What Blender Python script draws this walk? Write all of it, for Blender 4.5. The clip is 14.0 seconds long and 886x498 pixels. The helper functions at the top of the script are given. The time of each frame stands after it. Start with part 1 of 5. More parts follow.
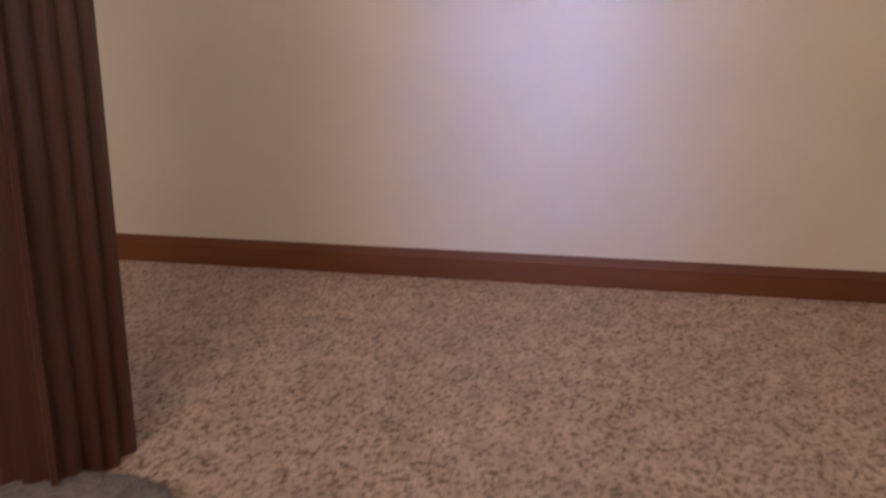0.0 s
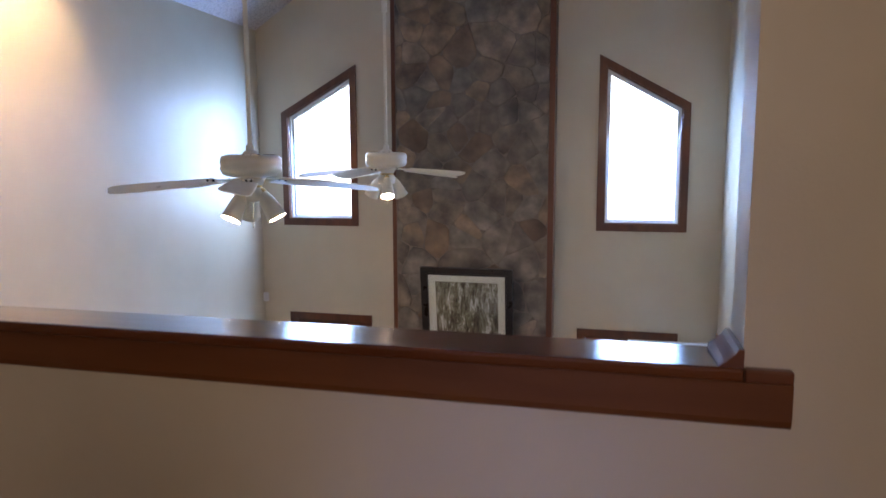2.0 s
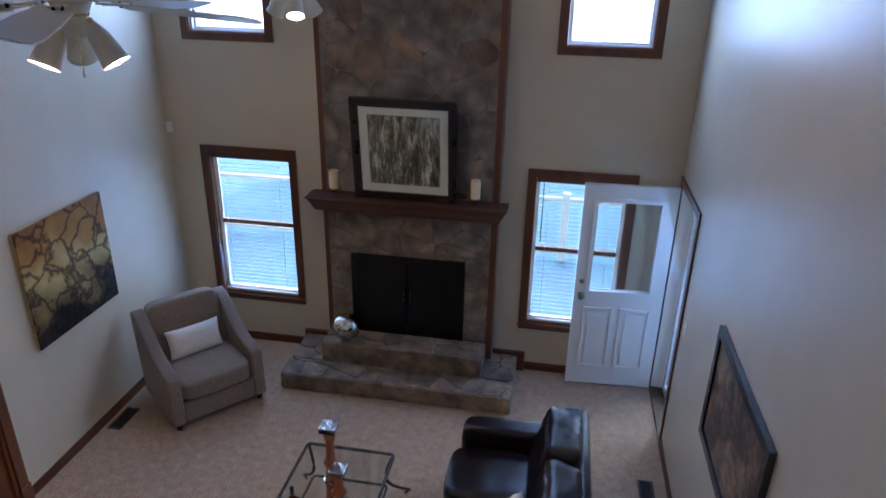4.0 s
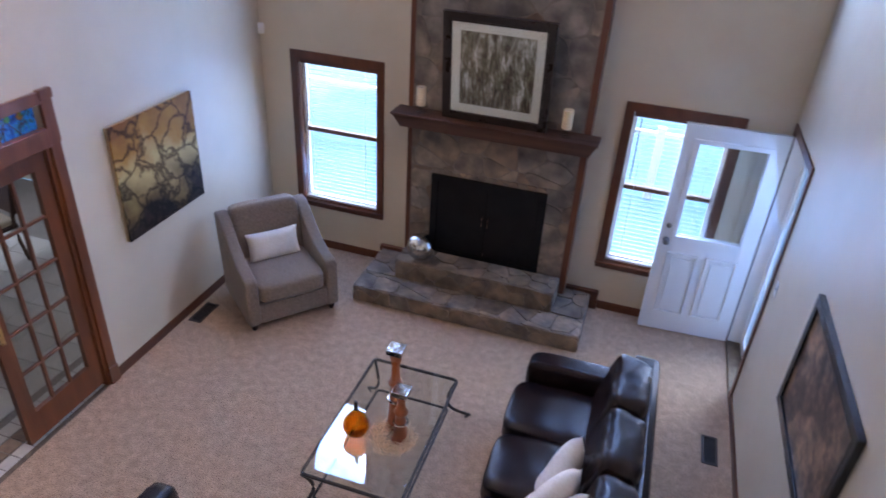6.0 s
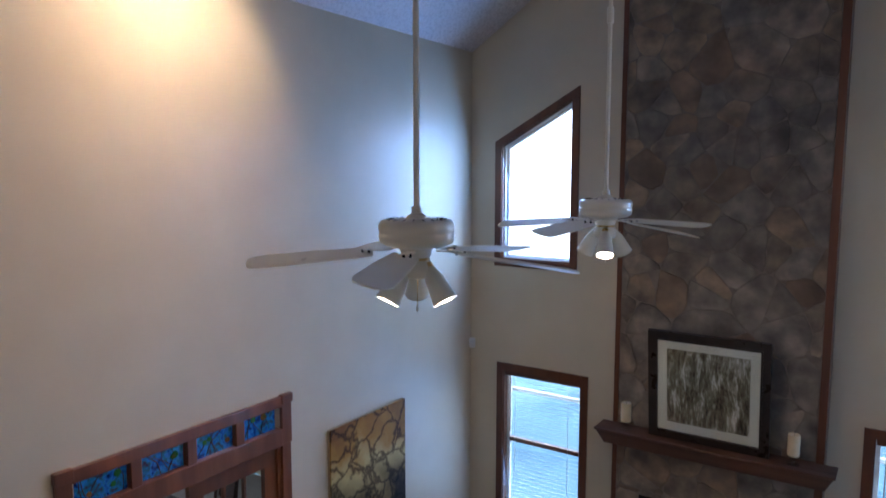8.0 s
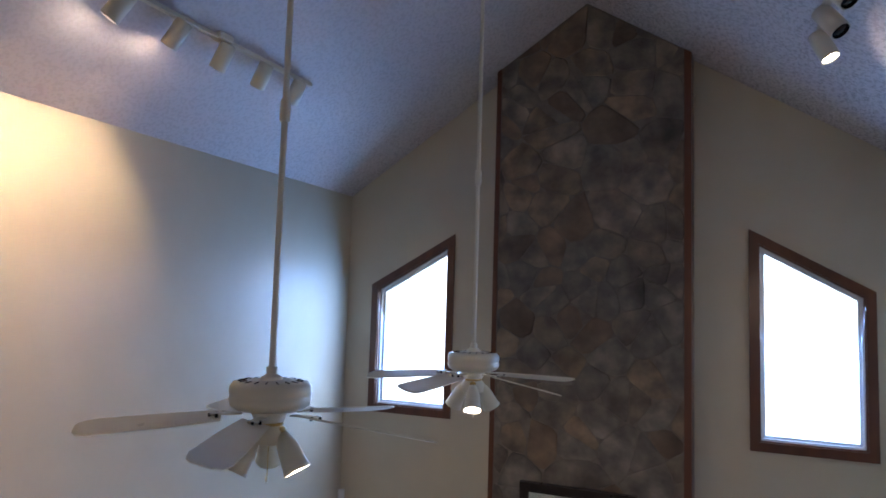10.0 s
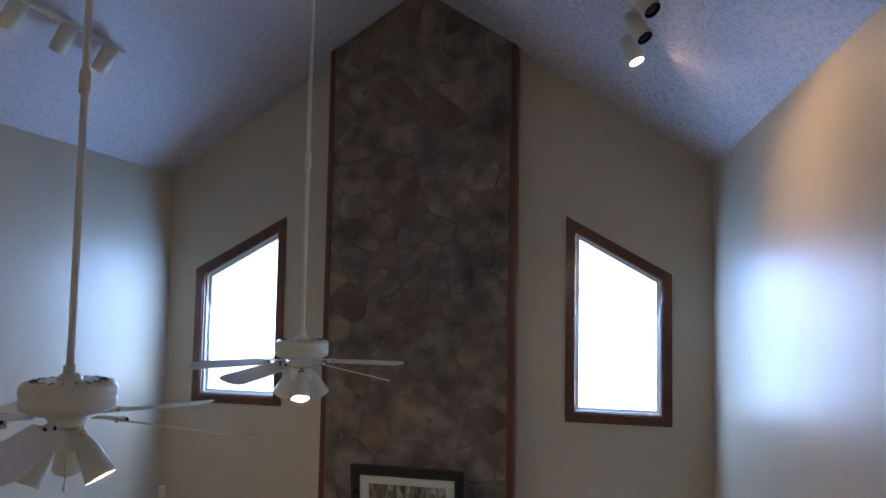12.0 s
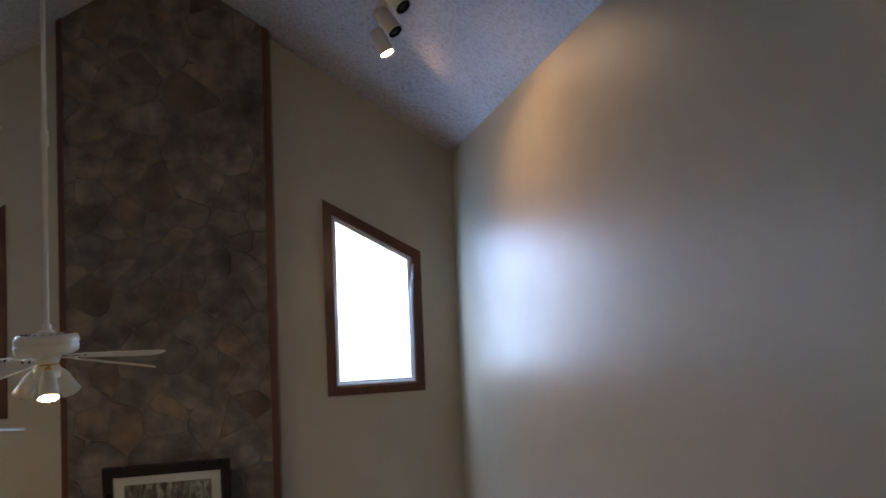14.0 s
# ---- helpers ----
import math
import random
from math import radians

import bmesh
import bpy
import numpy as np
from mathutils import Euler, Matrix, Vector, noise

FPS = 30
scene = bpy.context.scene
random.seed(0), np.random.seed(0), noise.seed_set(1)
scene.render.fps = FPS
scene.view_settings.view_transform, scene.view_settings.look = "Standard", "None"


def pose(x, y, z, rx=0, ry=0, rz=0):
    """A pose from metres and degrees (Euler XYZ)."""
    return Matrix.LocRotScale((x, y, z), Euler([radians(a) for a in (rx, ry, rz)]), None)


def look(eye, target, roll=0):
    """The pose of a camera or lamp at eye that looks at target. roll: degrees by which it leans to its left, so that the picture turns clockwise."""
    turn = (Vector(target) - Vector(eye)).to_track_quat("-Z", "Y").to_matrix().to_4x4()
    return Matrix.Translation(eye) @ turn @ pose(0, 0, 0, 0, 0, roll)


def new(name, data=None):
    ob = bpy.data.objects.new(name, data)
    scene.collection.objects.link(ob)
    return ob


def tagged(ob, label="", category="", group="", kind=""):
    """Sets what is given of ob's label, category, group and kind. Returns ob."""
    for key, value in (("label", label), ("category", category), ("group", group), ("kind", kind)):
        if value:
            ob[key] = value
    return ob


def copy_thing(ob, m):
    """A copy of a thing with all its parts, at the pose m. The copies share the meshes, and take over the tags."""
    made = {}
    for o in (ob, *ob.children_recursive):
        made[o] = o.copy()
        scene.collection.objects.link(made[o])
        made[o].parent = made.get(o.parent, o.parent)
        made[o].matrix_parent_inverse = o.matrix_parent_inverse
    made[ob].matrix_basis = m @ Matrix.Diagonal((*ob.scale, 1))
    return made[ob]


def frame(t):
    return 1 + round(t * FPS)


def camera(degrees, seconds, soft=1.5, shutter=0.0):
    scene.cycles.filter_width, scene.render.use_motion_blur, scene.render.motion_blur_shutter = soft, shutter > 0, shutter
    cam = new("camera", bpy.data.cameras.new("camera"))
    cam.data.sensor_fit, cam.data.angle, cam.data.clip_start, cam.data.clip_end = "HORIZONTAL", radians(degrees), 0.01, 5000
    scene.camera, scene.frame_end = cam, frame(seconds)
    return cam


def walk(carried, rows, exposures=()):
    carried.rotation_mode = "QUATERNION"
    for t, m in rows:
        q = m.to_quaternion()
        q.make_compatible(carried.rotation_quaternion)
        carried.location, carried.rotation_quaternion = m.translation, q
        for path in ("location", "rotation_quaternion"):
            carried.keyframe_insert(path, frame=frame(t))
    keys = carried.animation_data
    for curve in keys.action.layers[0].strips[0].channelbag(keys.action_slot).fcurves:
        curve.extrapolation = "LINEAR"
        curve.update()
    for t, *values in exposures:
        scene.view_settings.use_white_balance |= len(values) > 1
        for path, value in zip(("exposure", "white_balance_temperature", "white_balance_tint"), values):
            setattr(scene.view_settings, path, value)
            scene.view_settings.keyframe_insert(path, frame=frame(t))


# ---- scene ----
cam = camera(66.0, 14.0, soft=1.6, shutter=0.25)
PATH = [
    # seconds, x, y, z, yaw, pitch, roll
    (0, 3.740, -7.520, 3.000, 9.40, -13.00, 0.75),
    (0.5, 3.823, -7.416, 3.119, 9.57, -6.15, -0.15),
    (1, 3.760, -7.220, 3.331, 10.36, -7.24, -0.20),
    (1.5, 3.797, -7.031, 3.548, 12.15, -8.09, -1.01),
    (2, 3.840, -6.879, 3.759, 14.30, -7.09, -0.23),
    (2.5, 3.684, -6.698, 3.878, 12.96, -8.79, -1.60),
    (3, 3.663, -6.459, 3.958, 12.09, -10.53, -1.06),
    (3.5, 3.654, -6.085, 3.925, 11.50, -17.82, 1.26),
    (3.7, 3.724, -6.010, 3.875, 9.59, -20.42, 1.35),
    (5.8, 3.670, -5.800, 3.925, 13.20, -31.78, 3.69),
    (6, 3.650, -5.790, 3.905, 16.35, -30.97, 3.58),
    (6.5, 3.590, -5.785, 3.920, 23.90, -29.10, 3.77),
    (7, 3.633, -5.780, 3.887, 31.11, -22.71, 1.11),
    (7.5, 3.653, -5.861, 3.927, 33.99, -14.07, 0.17),
    (8, 3.628, -5.892, 3.983, 34.02, -6.09, 0.03),
    (8.2, 3.576, -5.788, 4.003, 33.86, -3.94, -0.31),
    (10.3, 3.700, -5.816, 4.152, 21.95, 5.35, 1.87),
    (10.5, 3.690, -5.805, 4.185, 19.90, 5.33, 1.82),
    (11, 3.688, -5.782, 4.225, 15.42, 4.98, 1.86),
    (11.5, 3.682, -5.780, 4.250, 13.08, 4.26, 1.63),
    (12, 3.733, -5.780, 4.144, 11.09, 3.60, 1.07),
    (12.5, 3.765, -5.794, 4.071, 8.04, 1.97, 0.44),
    (13, 3.842, -5.817, 4.032, 3.20, 2.30, 0.19),
    (13.5, 3.800, -5.900, 4.064, -2.60, 3.32, -1.24),
    (14, 3.597, -5.985, 4.056, -10.44, 2.61, -2.26),
]
EXPOSURES = [(0, 3.68, 6650, 28), (1.0, 2.95, 7900, 30), (2.0, 2.32, 7300, 28), (2.5, 1.65, 7000, 26), (3.0, 1.22, 6600, 23), (3.7, 1.5, 6500, 25), (5.8, 2.35, 6550, 36), (7.0, 2.65, 6550, 31), (7.5, 2.48, 6450, 28), (8.2, 1.56, 6500, 25), (10.4, 1.56, 6900, 25), (12.0, 1.44, 7100, 25), (13.0, 1.28, 7450, 25), (14.0, 1.17, 8500, 25)]
walk(cam, [(t, pose(x, y, z, 90 + pitch, 0, yaw) @ pose(0, 0, 0, 0, 0, roll)) for t, x, y, z, yaw, pitch, roll in PATH], EXPOSURES)

# ---- plan, metres ----
W, EAVE, SLOPE = 4.81, 5.20, 0.643         # room width, wall top at the sides, ceiling slope
RIDGE_X = W / 2
LOFT, HALF_Y, CAP_Z = 2.505, -5.745, 3.440   # loft floor, loft face of the half wall, top of its cap
LOFT_BACK, STAIR_Y = -9.6, -6.86
OPEN_X = 4.04                               # end of the half wall
T = 0.14                                    # wall thickness


def ceil_z(x):
    return EAVE + SLOPE * min(x, W - x)


# ---- world, sun, lamps ----
world = bpy.data.worlds.new("sky")
scene.world = world
world.use_nodes = True
wn = world.node_tree.nodes
sky = wn.new("ShaderNodeTexSky")
sky.sky_type, sky.sun_disc = "NISHITA", False
sky.ozone_density = 4.0
sky.sun_elevation, sky.sun_rotation = radians(20), radians(200)
world.node_tree.links.new(sky.outputs[0], wn["Background"].inputs[0])
wn["Background"].inputs[1].default_value = 0.06
sun_data = bpy.data.lights.new("sun", "SUN")
sun_data.energy, sun_data.angle, sun_data.color = 3.0, radians(0.5), (1, 0.95, 0.87)
sun = new("sun", sun_data)
sun.matrix_world = look((-6, -16, 6.2), (0, 0, 0))


def area(name, m, sx, sy, power, color):
    d = bpy.data.lights.new(name, "AREA")
    d.shape, d.size, d.size_y, d.energy, d.color = "RECTANGLE", sx, sy, power, color
    ob = new(name, d)
    ob.matrix_world = m
    return ob


DAY = (0.20, 0.47, 1.0)
# sky light in the window openings
area("daylight_fill", look((0.715, 0.10, 3.85), (0.715, -3, 2.9)), 0.72, 1.3, 15.5, DAY)
area("daylight_fill", look((W - 0.735, 0.10, 3.85), (W - 0.735, -3, 2.9)), 0.72, 1.3, 14, DAY)
area("daylight_fill", look((0.785, -0.025, 1.29), (0.785, -3, 0.7)), 0.80, 1.45, 3.6, DAY)
area("daylight_fill", look((W - 0.785, -0.025, 1.29), (W - 0.785, -3, 0.7)), 0.80, 1.45, 3.2, DAY)
area("door_light", look((W + 0.25, -0.45, 1.1), (2.5, -1.2, 0.3)), 0.75, 1.9, 2.6, DAY)
# daylight fill added in the dining room; its walls hold no window
area("daylight_fill", look((-4.1, -2.2, 1.6), (-1.5, -3.0, 0.6)), 1.6, 1.4, 18, (0.72, 0.88, 1.0))
# warm fill added behind the loft, before a windowless wall
area("loft_fill_light", look((3.7, LOFT_BACK + 0.05, 4.3), (3.6, -5, 3.6)), 1.4, 1.3, 5.5, (1.0, 0.90, 0.76))
# narrow blue lamp added to lay the pale band on the half wall
beam = area("loft_fill_light", look((3.72, LOFT_BACK + 0.06, 3.6), (3.72, HALF_Y, 2.72)), 0.3, 1.6, 0.15, (0.30, 0.45, 1.0))
beam.data.spread = radians(17)


def spot(name, eye, target, power, degrees, color=(1.0, 0.74, 0.45), blend=0.6, size=0.03):
    d = bpy.data.lights.new(name, "SPOT")
    d.energy, d.spot_size, d.spot_blend, d.color, d.shadow_soft_size = power, radians(degrees), blend, color, size
    ob = new(name, d)
    ob.matrix_world = look(eye, target)
    return ob


# ---- materials ----
def rgb(c):
    return (c[0], c[1], c[2], 1.0)


def material(name, a, b=None, scale=8.0, detail=4.0, rough=0.6, rough_var=0.1, bump=0.0, bump_scale=60.0, metal=0.0,
             stretch=(1, 1, 1), big=0.0, big_scale=0.7, spec=0.5, sheen=0.0, per_object=0.0, coat=0.0, lo=0.32, hi=0.68):
    """Two-scale noise between colours a and b, with a fine bump."""
    m = bpy.data.materials.new(name)
    m.use_nodes = True
    nt = m.node_tree
    n, link = nt.nodes, nt.links.new
    p = n["Principled BSDF"]
    b = b or tuple(0.8 * v for v in a)
    tc = n.new("ShaderNodeTexCoord")
    mp = n.new("ShaderNodeMapping")
    mp.inputs["Scale"].default_value = stretch
    link(tc.outputs["Object"], mp.inputs[0])
    no = n.new("ShaderNodeTexNoise")
    no.inputs["Scale"].default_value, no.inputs["Detail"].default_value = scale, detail
    link(mp.outputs[0], no.inputs["Vector"])
    ramp = n.new("ShaderNodeValToRGB")
    ramp.color_ramp.elements[0].position, ramp.color_ramp.elements[1].position = lo, hi
    ramp.color_ramp.elements[0].color, ramp.color_ramp.elements[1].color = rgb(a), rgb(b)
    link(no.outputs[0], ramp.inputs[0])
    col = ramp.outputs[0]
    if big or per_object:
        hsv = n.new("ShaderNodeHueSaturation")
        link(col, hsv.inputs["Color"])
        value = None
        if big:
            nb = n.new("ShaderNodeTexNoise")
            nb.inputs["Scale"].default_value, nb.inputs["Detail"].default_value = big_scale, 3
            link(tc.outputs["Object"], nb.inputs["Vector"])
            mr = n.new("ShaderNodeMapRange")
            mr.inputs[1].default_value, mr.inputs[2].default_value = 0.3, 0.7
            mr.inputs[3].default_value, mr.inputs[4].default_value = 1 - big, 1 + big
            link(nb.outputs[0], mr.inputs[0])
            value = mr.outputs[0]
        if per_object:
            oi = n.new("ShaderNodeObjectInfo")
            mo = n.new("ShaderNodeMapRange")
            mo.inputs[3].default_value, mo.inputs[4].default_value = 1 - per_object, 1 + per_object
            link(oi.outputs["Random"], mo.inputs[0])
            if value:
                mul = n.new("ShaderNodeMath")
                mul.operation = "MULTIPLY"
                link(value, mul.inputs[0])
                link(mo.outputs[0], mul.inputs[1])
                value = mul.outputs[0]
            else:
                value = mo.outputs[0]
        link(value, hsv.inputs["Value"])
        col = hsv.outputs[0]
    link(col, p.inputs["Base Color"])
    rr = n.new("ShaderNodeMapRange")
    rr.inputs[3].default_value, rr.inputs[4].default_value = max(0.02, rough - rough_var), min(1.0, rough + rough_var)
    link(no.outputs[0], rr.inputs[0])
    link(rr.outputs[0], p.inputs["Roughness"])
    p.inputs["Metallic"].default_value = metal
    p.inputs["Specular IOR Level"].default_value = spec
    if sheen:
        p.inputs["Sheen Weight"].default_value = sheen
    if coat:
        p.inputs["Coat Weight"].default_value, p.inputs["Coat Roughness"].default_value = coat, 0.12
    if bump:
        bn = n.new("ShaderNodeTexNoise")
        bn.inputs["Scale"].default_value, bn.inputs["Detail"].default_value = bump_scale, 3
        link(mp.outputs[0], bn.inputs["Vector"])
        bu = n.new("ShaderNodeBump")
        bu.inputs["Strength"].default_value, bu.inputs["Distance"].default_value = bump, 0.01
        link(bn.outputs[0], bu.inputs["Height"])
        link(bu.outputs[0], p.inputs["Normal"])
    return m


def glass(name, tint=(0.95, 0.98, 0.98), rough=0.02, gloss=0.045):
    m = bpy.data.materials.new(name)
    m.use_nodes = True
    n, link = m.node_tree.nodes, m.node_tree.links.new
    out = n["Material Output"]
    n.remove(n["Principled BSDF"])
    tr, gl, mix, lw, pw, ma = (n.new(k) for k in ("ShaderNodeBsdfTransparent", "ShaderNodeBsdfGlossy", "ShaderNodeMixShader", "ShaderNodeLayerWeight", "ShaderNodeMath", "ShaderNodeMath"))
    tr.inputs[0].default_value = rgb(tint)
    gl.inputs["Roughness"].default_value = rough
    lw.inputs[0].default_value = 0.5
    pw.operation, ma.operation = "POWER", "MULTIPLY_ADD"
    pw.inputs[1].default_value, ma.inputs[1].default_value, ma.inputs[2].default_value = 4.0, 0.90, gloss
    link(lw.outputs["Facing"], pw.inputs[0])
    link(pw.outputs[0], ma.inputs[0])
    link(ma.outputs[0], mix.inputs[0])
    link(tr.outputs[0], mix.inputs[1])
    link(gl.outputs[0], mix.inputs[2])
    link(mix.outputs[0], out.inputs[0])
    return m


def glowing(name, color, strength):
    m = bpy.data.materials.new(name)
    m.use_nodes = True
    p = m.node_tree.nodes["Principled BSDF"]
    p.inputs["Base Color"].default_value = rgb(color)
    p.inputs["Emission Color"].default_value = rgb(color)
    p.inputs["Emission Strength"].default_value = strength
    return m


M_WALL = material("greige wall paint", (0.60, 0.525, 0.40), (0.57, 0.495, 0.37), scale=3, rough=0.38, rough_var=0.04, bump=0.05, bump_scale=140, big=0.03, spec=0.5)
M_CEIL = material("textured ceiling paint", (0.61, 0.555, 0.56), (0.585, 0.53, 0.535), scale=45, rough=0.28, bump=0.42, bump_scale=135, big=0.02, spec=0.5)
M_CARPET = material("cut-pile carpet", (0.17, 0.110, 0.072), (0.530, 0.377, 0.258), scale=112, detail=5, rough=0.95, bump=1.0, bump_scale=95, big=0.15, big_scale=16.0, spec=0.08, sheen=0.05, lo=0.32, hi=0.54)
M_WOOD = material("stained trim wood", (0.150, 0.044, 0.016), (0.085, 0.024, 0.009), scale=10, rough=0.34, bump=0.15, bump_scale=30, stretch=(1, 1, 0.12), big=0.12, coat=0.25)
M_WOODX = material("stained trim wood, long in x", (0.150, 0.044, 0.016), (0.085, 0.024, 0.009), scale=10, rough=0.30, bump=0.12, bump_scale=30, stretch=(0.1, 1, 1), big=0.12, coat=0.15)
M_WOODY = material("stained trim wood, long in y", (0.150, 0.044, 0.016), (0.085, 0.024, 0.009), scale=10, rough=0.34, bump=0.12, bump_scale=30, stretch=(1, 0.1, 1), big=0.12, coat=0.25)
M_CAP = material("polished cap wood", (0.150, 0.042, 0.014), (0.085, 0.022, 0.008), scale=10, rough=0.16, rough_var=0.06, bump=0.10, bump_scale=18, stretch=(0.1, 1, 1), big=0.14, coat=0.4)
M_BASE = material("satin loft trim wood", (0.160, 0.050, 0.013), (0.088, 0.026, 0.007), scale=10, rough=0.55, bump=0.1, bump_scale=30, stretch=(0.1, 1, 1), big=0.14, spec=0.3)
M_DARKWOOD = material("dark fluted post wood", (0.085, 0.026, 0.013), (0.045, 0.014, 0.008), scale=9, rough=0.4, bump=0.15, bump_scale=30, stretch=(1, 1, 0.08), big=0.2)
M_FDOOR = material("warm stained door wood", (0.20, 0.064, 0.023), (0.12, 0.036, 0.013), scale=10, rough=0.32, bump=0.12, bump_scale=30, stretch=(1, 1, 0.12), big=0.12, coat=0.3)
M_HEARTH = material("tan hearth stone", (0.27, 0.205, 0.138), (0.15, 0.115, 0.082), scale=6, detail=6, rough=0.72, bump=0.8, bump_scale=22, big=0.35, big_scale=5, per_object=0.16)
M_MANTEL = material("rough stained mantel beam", (0.125, 0.050, 0.024), (0.068, 0.026, 0.013), scale=9, rough=0.55, bump=0.4, bump_scale=25, stretch=(0.12, 1, 1), big=0.15)
M_STONE = material("fieldstone", (0.26, 0.205, 0.150), (0.12, 0.10, 0.085), scale=6, detail=6, rough=0.78, bump=0.8, bump_scale=22, big=0.4, big_scale=5, per_object=0.22)
M_STONE_B = material("brown fieldstone", (0.28, 0.20, 0.13), (0.125, 0.10, 0.08), scale=6, detail=6, rough=0.78, bump=0.8, bump_scale=20, big=0.4, big_scale=5, per_object=0.22)
M_STONE_C = material("grey fieldstone", (0.225, 0.19, 0.155), (0.11, 0.096, 0.082), scale=6, detail=6, rough=0.78, bump=0.8, bump_scale=22, big=0.4, big_scale=5, per_object=0.22)
M_STONE_D = material("rust-brown fieldstone", (0.215, 0.145, 0.095), (0.12, 0.088, 0.065), scale=5, detail=6, rough=0.8, bump=0.8, bump_scale=20, big=0.4, big_scale=4, per_object=0.25)
M_MORTAR = material("grey mortar", (0.215, 0.175, 0.145), (0.14, 0.115, 0.095), scale=9, rough=0.9, bump=0.5, bump_scale=80)
M_WHITE = material("white gloss paint", (0.80, 0.80, 0.79), (0.77, 0.77, 0.76), scale=3, rough=0.35, rough_var=0.06, big=0.03)
M_FAN = material("ivory fan enamel", (0.76, 0.71, 0.59), (0.71, 0.66, 0.54), scale=5, rough=0.3, rough_var=0.05, big=0.03)
M_BLIND = material("pale slat blind", (0.72, 0.72, 0.70), (0.68, 0.68, 0.66), scale=5, rough=0.5)
M_VINYL = material("white window vinyl", (0.74, 0.75, 0.76), (0.70, 0.71, 0.72), scale=4, rough=0.4)
M_BLACK = material("black fireglass and iron", (0.009, 0.009, 0.010), (0.006, 0.006, 0.007), scale=6, rough=0.25, rough_var=0.05, spec=0.2)
M_BRONZE = material("dull bronze threshold", (0.20, 0.16, 0.11), (0.13, 0.10, 0.075), scale=20, rough=0.45, metal=0.7)
M_BLACKFRAME = material("dark picture frame", (0.022, 0.014, 0.011), (0.012, 0.008, 0.007), scale=12, rough=0.3)
M_MAT = material("cream picture mat", (0.78, 0.76, 0.70), (0.74, 0.72, 0.66), scale=8, rough=0.8)
M_BRASS = material("brass", (0.75, 0.55, 0.25), (0.62, 0.44, 0.2), scale=15, rough=0.28, metal=1.0)
M_NICKEL = material("aged nickel", (0.30, 0.27, 0.23), (0.18, 0.16, 0.14), scale=20, rough=0.3, metal=1.0)
M_CHROME = material("mercury glass silver", (0.75, 0.72, 0.66), (0.45, 0.42, 0.38), scale=18, rough=0.16, metal=1.0, bump=0.3, bump_scale=30)
M_IRON = material("dark wrought iron", (0.055, 0.045, 0.038), (0.03, 0.025, 0.022), scale=25, rough=0.45, metal=0.6, bump=0.2, bump_scale=80)
M_LEATHER = material("dark brown leather", (0.016, 0.008, 0.008), (0.009, 0.005, 0.005), scale=7, rough=0.24, rough_var=0.05, bump=0.18, bump_scale=110, big=0.1, spec=0.4)
M_LINEN = material("grey-brown tweed upholstery", (0.26, 0.192, 0.138), (0.17, 0.126, 0.09), scale=90, rough=0.9, bump=0.5, bump_scale=200, big=0.06, sheen=0.2, stretch=(1, 1, 0.5))
M_PILLOW = material("cream woven cushion cloth", (0.80, 0.77, 0.71), (0.73, 0.69, 0.62), scale=60, rough=0.9, bump=0.5, bump_scale=120, big=0.05)
M_PINK = material("blush woven cushion cloth", (0.72, 0.60, 0.50), (0.62, 0.50, 0.40), scale=60, rough=0.9, bump=0.5, bump_scale=120, big=0.05)
M_WAX = material("ivory candle wax", (0.74, 0.58, 0.36), (0.66, 0.49, 0.29), scale=9, rough=0.5)
M_TILE = material("pale ceramic floor tile", (0.62, 0.63, 0.60), (0.54, 0.55, 0.53), scale=5, rough=0.25, big=0.08, per_object=0.06)
M_GROUT = material("grey tile grout", (0.26, 0.25, 0.23), (0.2, 0.19, 0.18), scale=30, rough=0.9)
M_BORDER = material("brown border tile", (0.36, 0.27, 0.19), (0.22, 0.16, 0.12), scale=12, rough=0.35, per_object=0.3)
M_DARKCHAIR = material("dark mahogany chair wood", (0.05, 0.024, 0.017), (0.028, 0.014, 0.011), scale=9, rough=0.7, spec=0.2, stretch=(1, 1, 0.2))
M_SEAT = material("beige chair seat cloth", (0.45, 0.38, 0.29), (0.36, 0.30, 0.22), scale=50, rough=0.9, bump=0.3, bump_scale=120)
M_AMBER = glass("amber glass", (0.80, 0.48, 0.10), 0.03)
M_GLASS = glass("clear pane")
M_TABLEGLASS = glass("table glass", (0.95, 0.97, 0.96), 0.01, 0.07)
M_BULB = glowing("lit lamp face", (1.0, 0.88, 0.68), 40.0)
# the blue of skylit shade is mixed into the lawn and porch colours
M_GRASS = material("lawn in skylit blue", (0.12, 0.27, 0.36), (0.10, 0.23, 0.31), scale=0.6, rough=0.95, big=0.06)
M_PORCH = material("porch in skylit blue", (0.10, 0.26, 0.37), (0.08, 0.22, 0.33), scale=4, rough=0.85, big=0.1)
M_VENT = material("brown register metal", (0.055, 0.036, 0.026), (0.035, 0.023, 0.017), scale=20, rough=0.55, metal=0.2)
M_TERRACOTTA = material("red-brown turned wood", (0.46, 0.13, 0.045), (0.30, 0.075, 0.026), scale=9, rough=0.3, stretch=(1, 1, 0.3), big=0.2, coat=0.4)
M_STRAW = material("pale raffia", (0.75, 0.52, 0.33), (0.60, 0.40, 0.24), scale=20, rough=0.8)


# ---- helpers of this scene ----
def part(name, bm, mat, parent=None, label="", smooth=False):
    me = bpy.data.meshes.new(name)
    bm.normal_update()
    if smooth:
        for f in bm.faces:
            f.smooth = True
    bm.to_mesh(me)
    bm.free()
    for m in (mat if isinstance(mat, (list, tuple)) else [mat]):
        me.materials.append(m)
    ob = new(name, me)
    if parent:
        ob.parent = parent
    if label:
        ob["label"] = label
    return ob


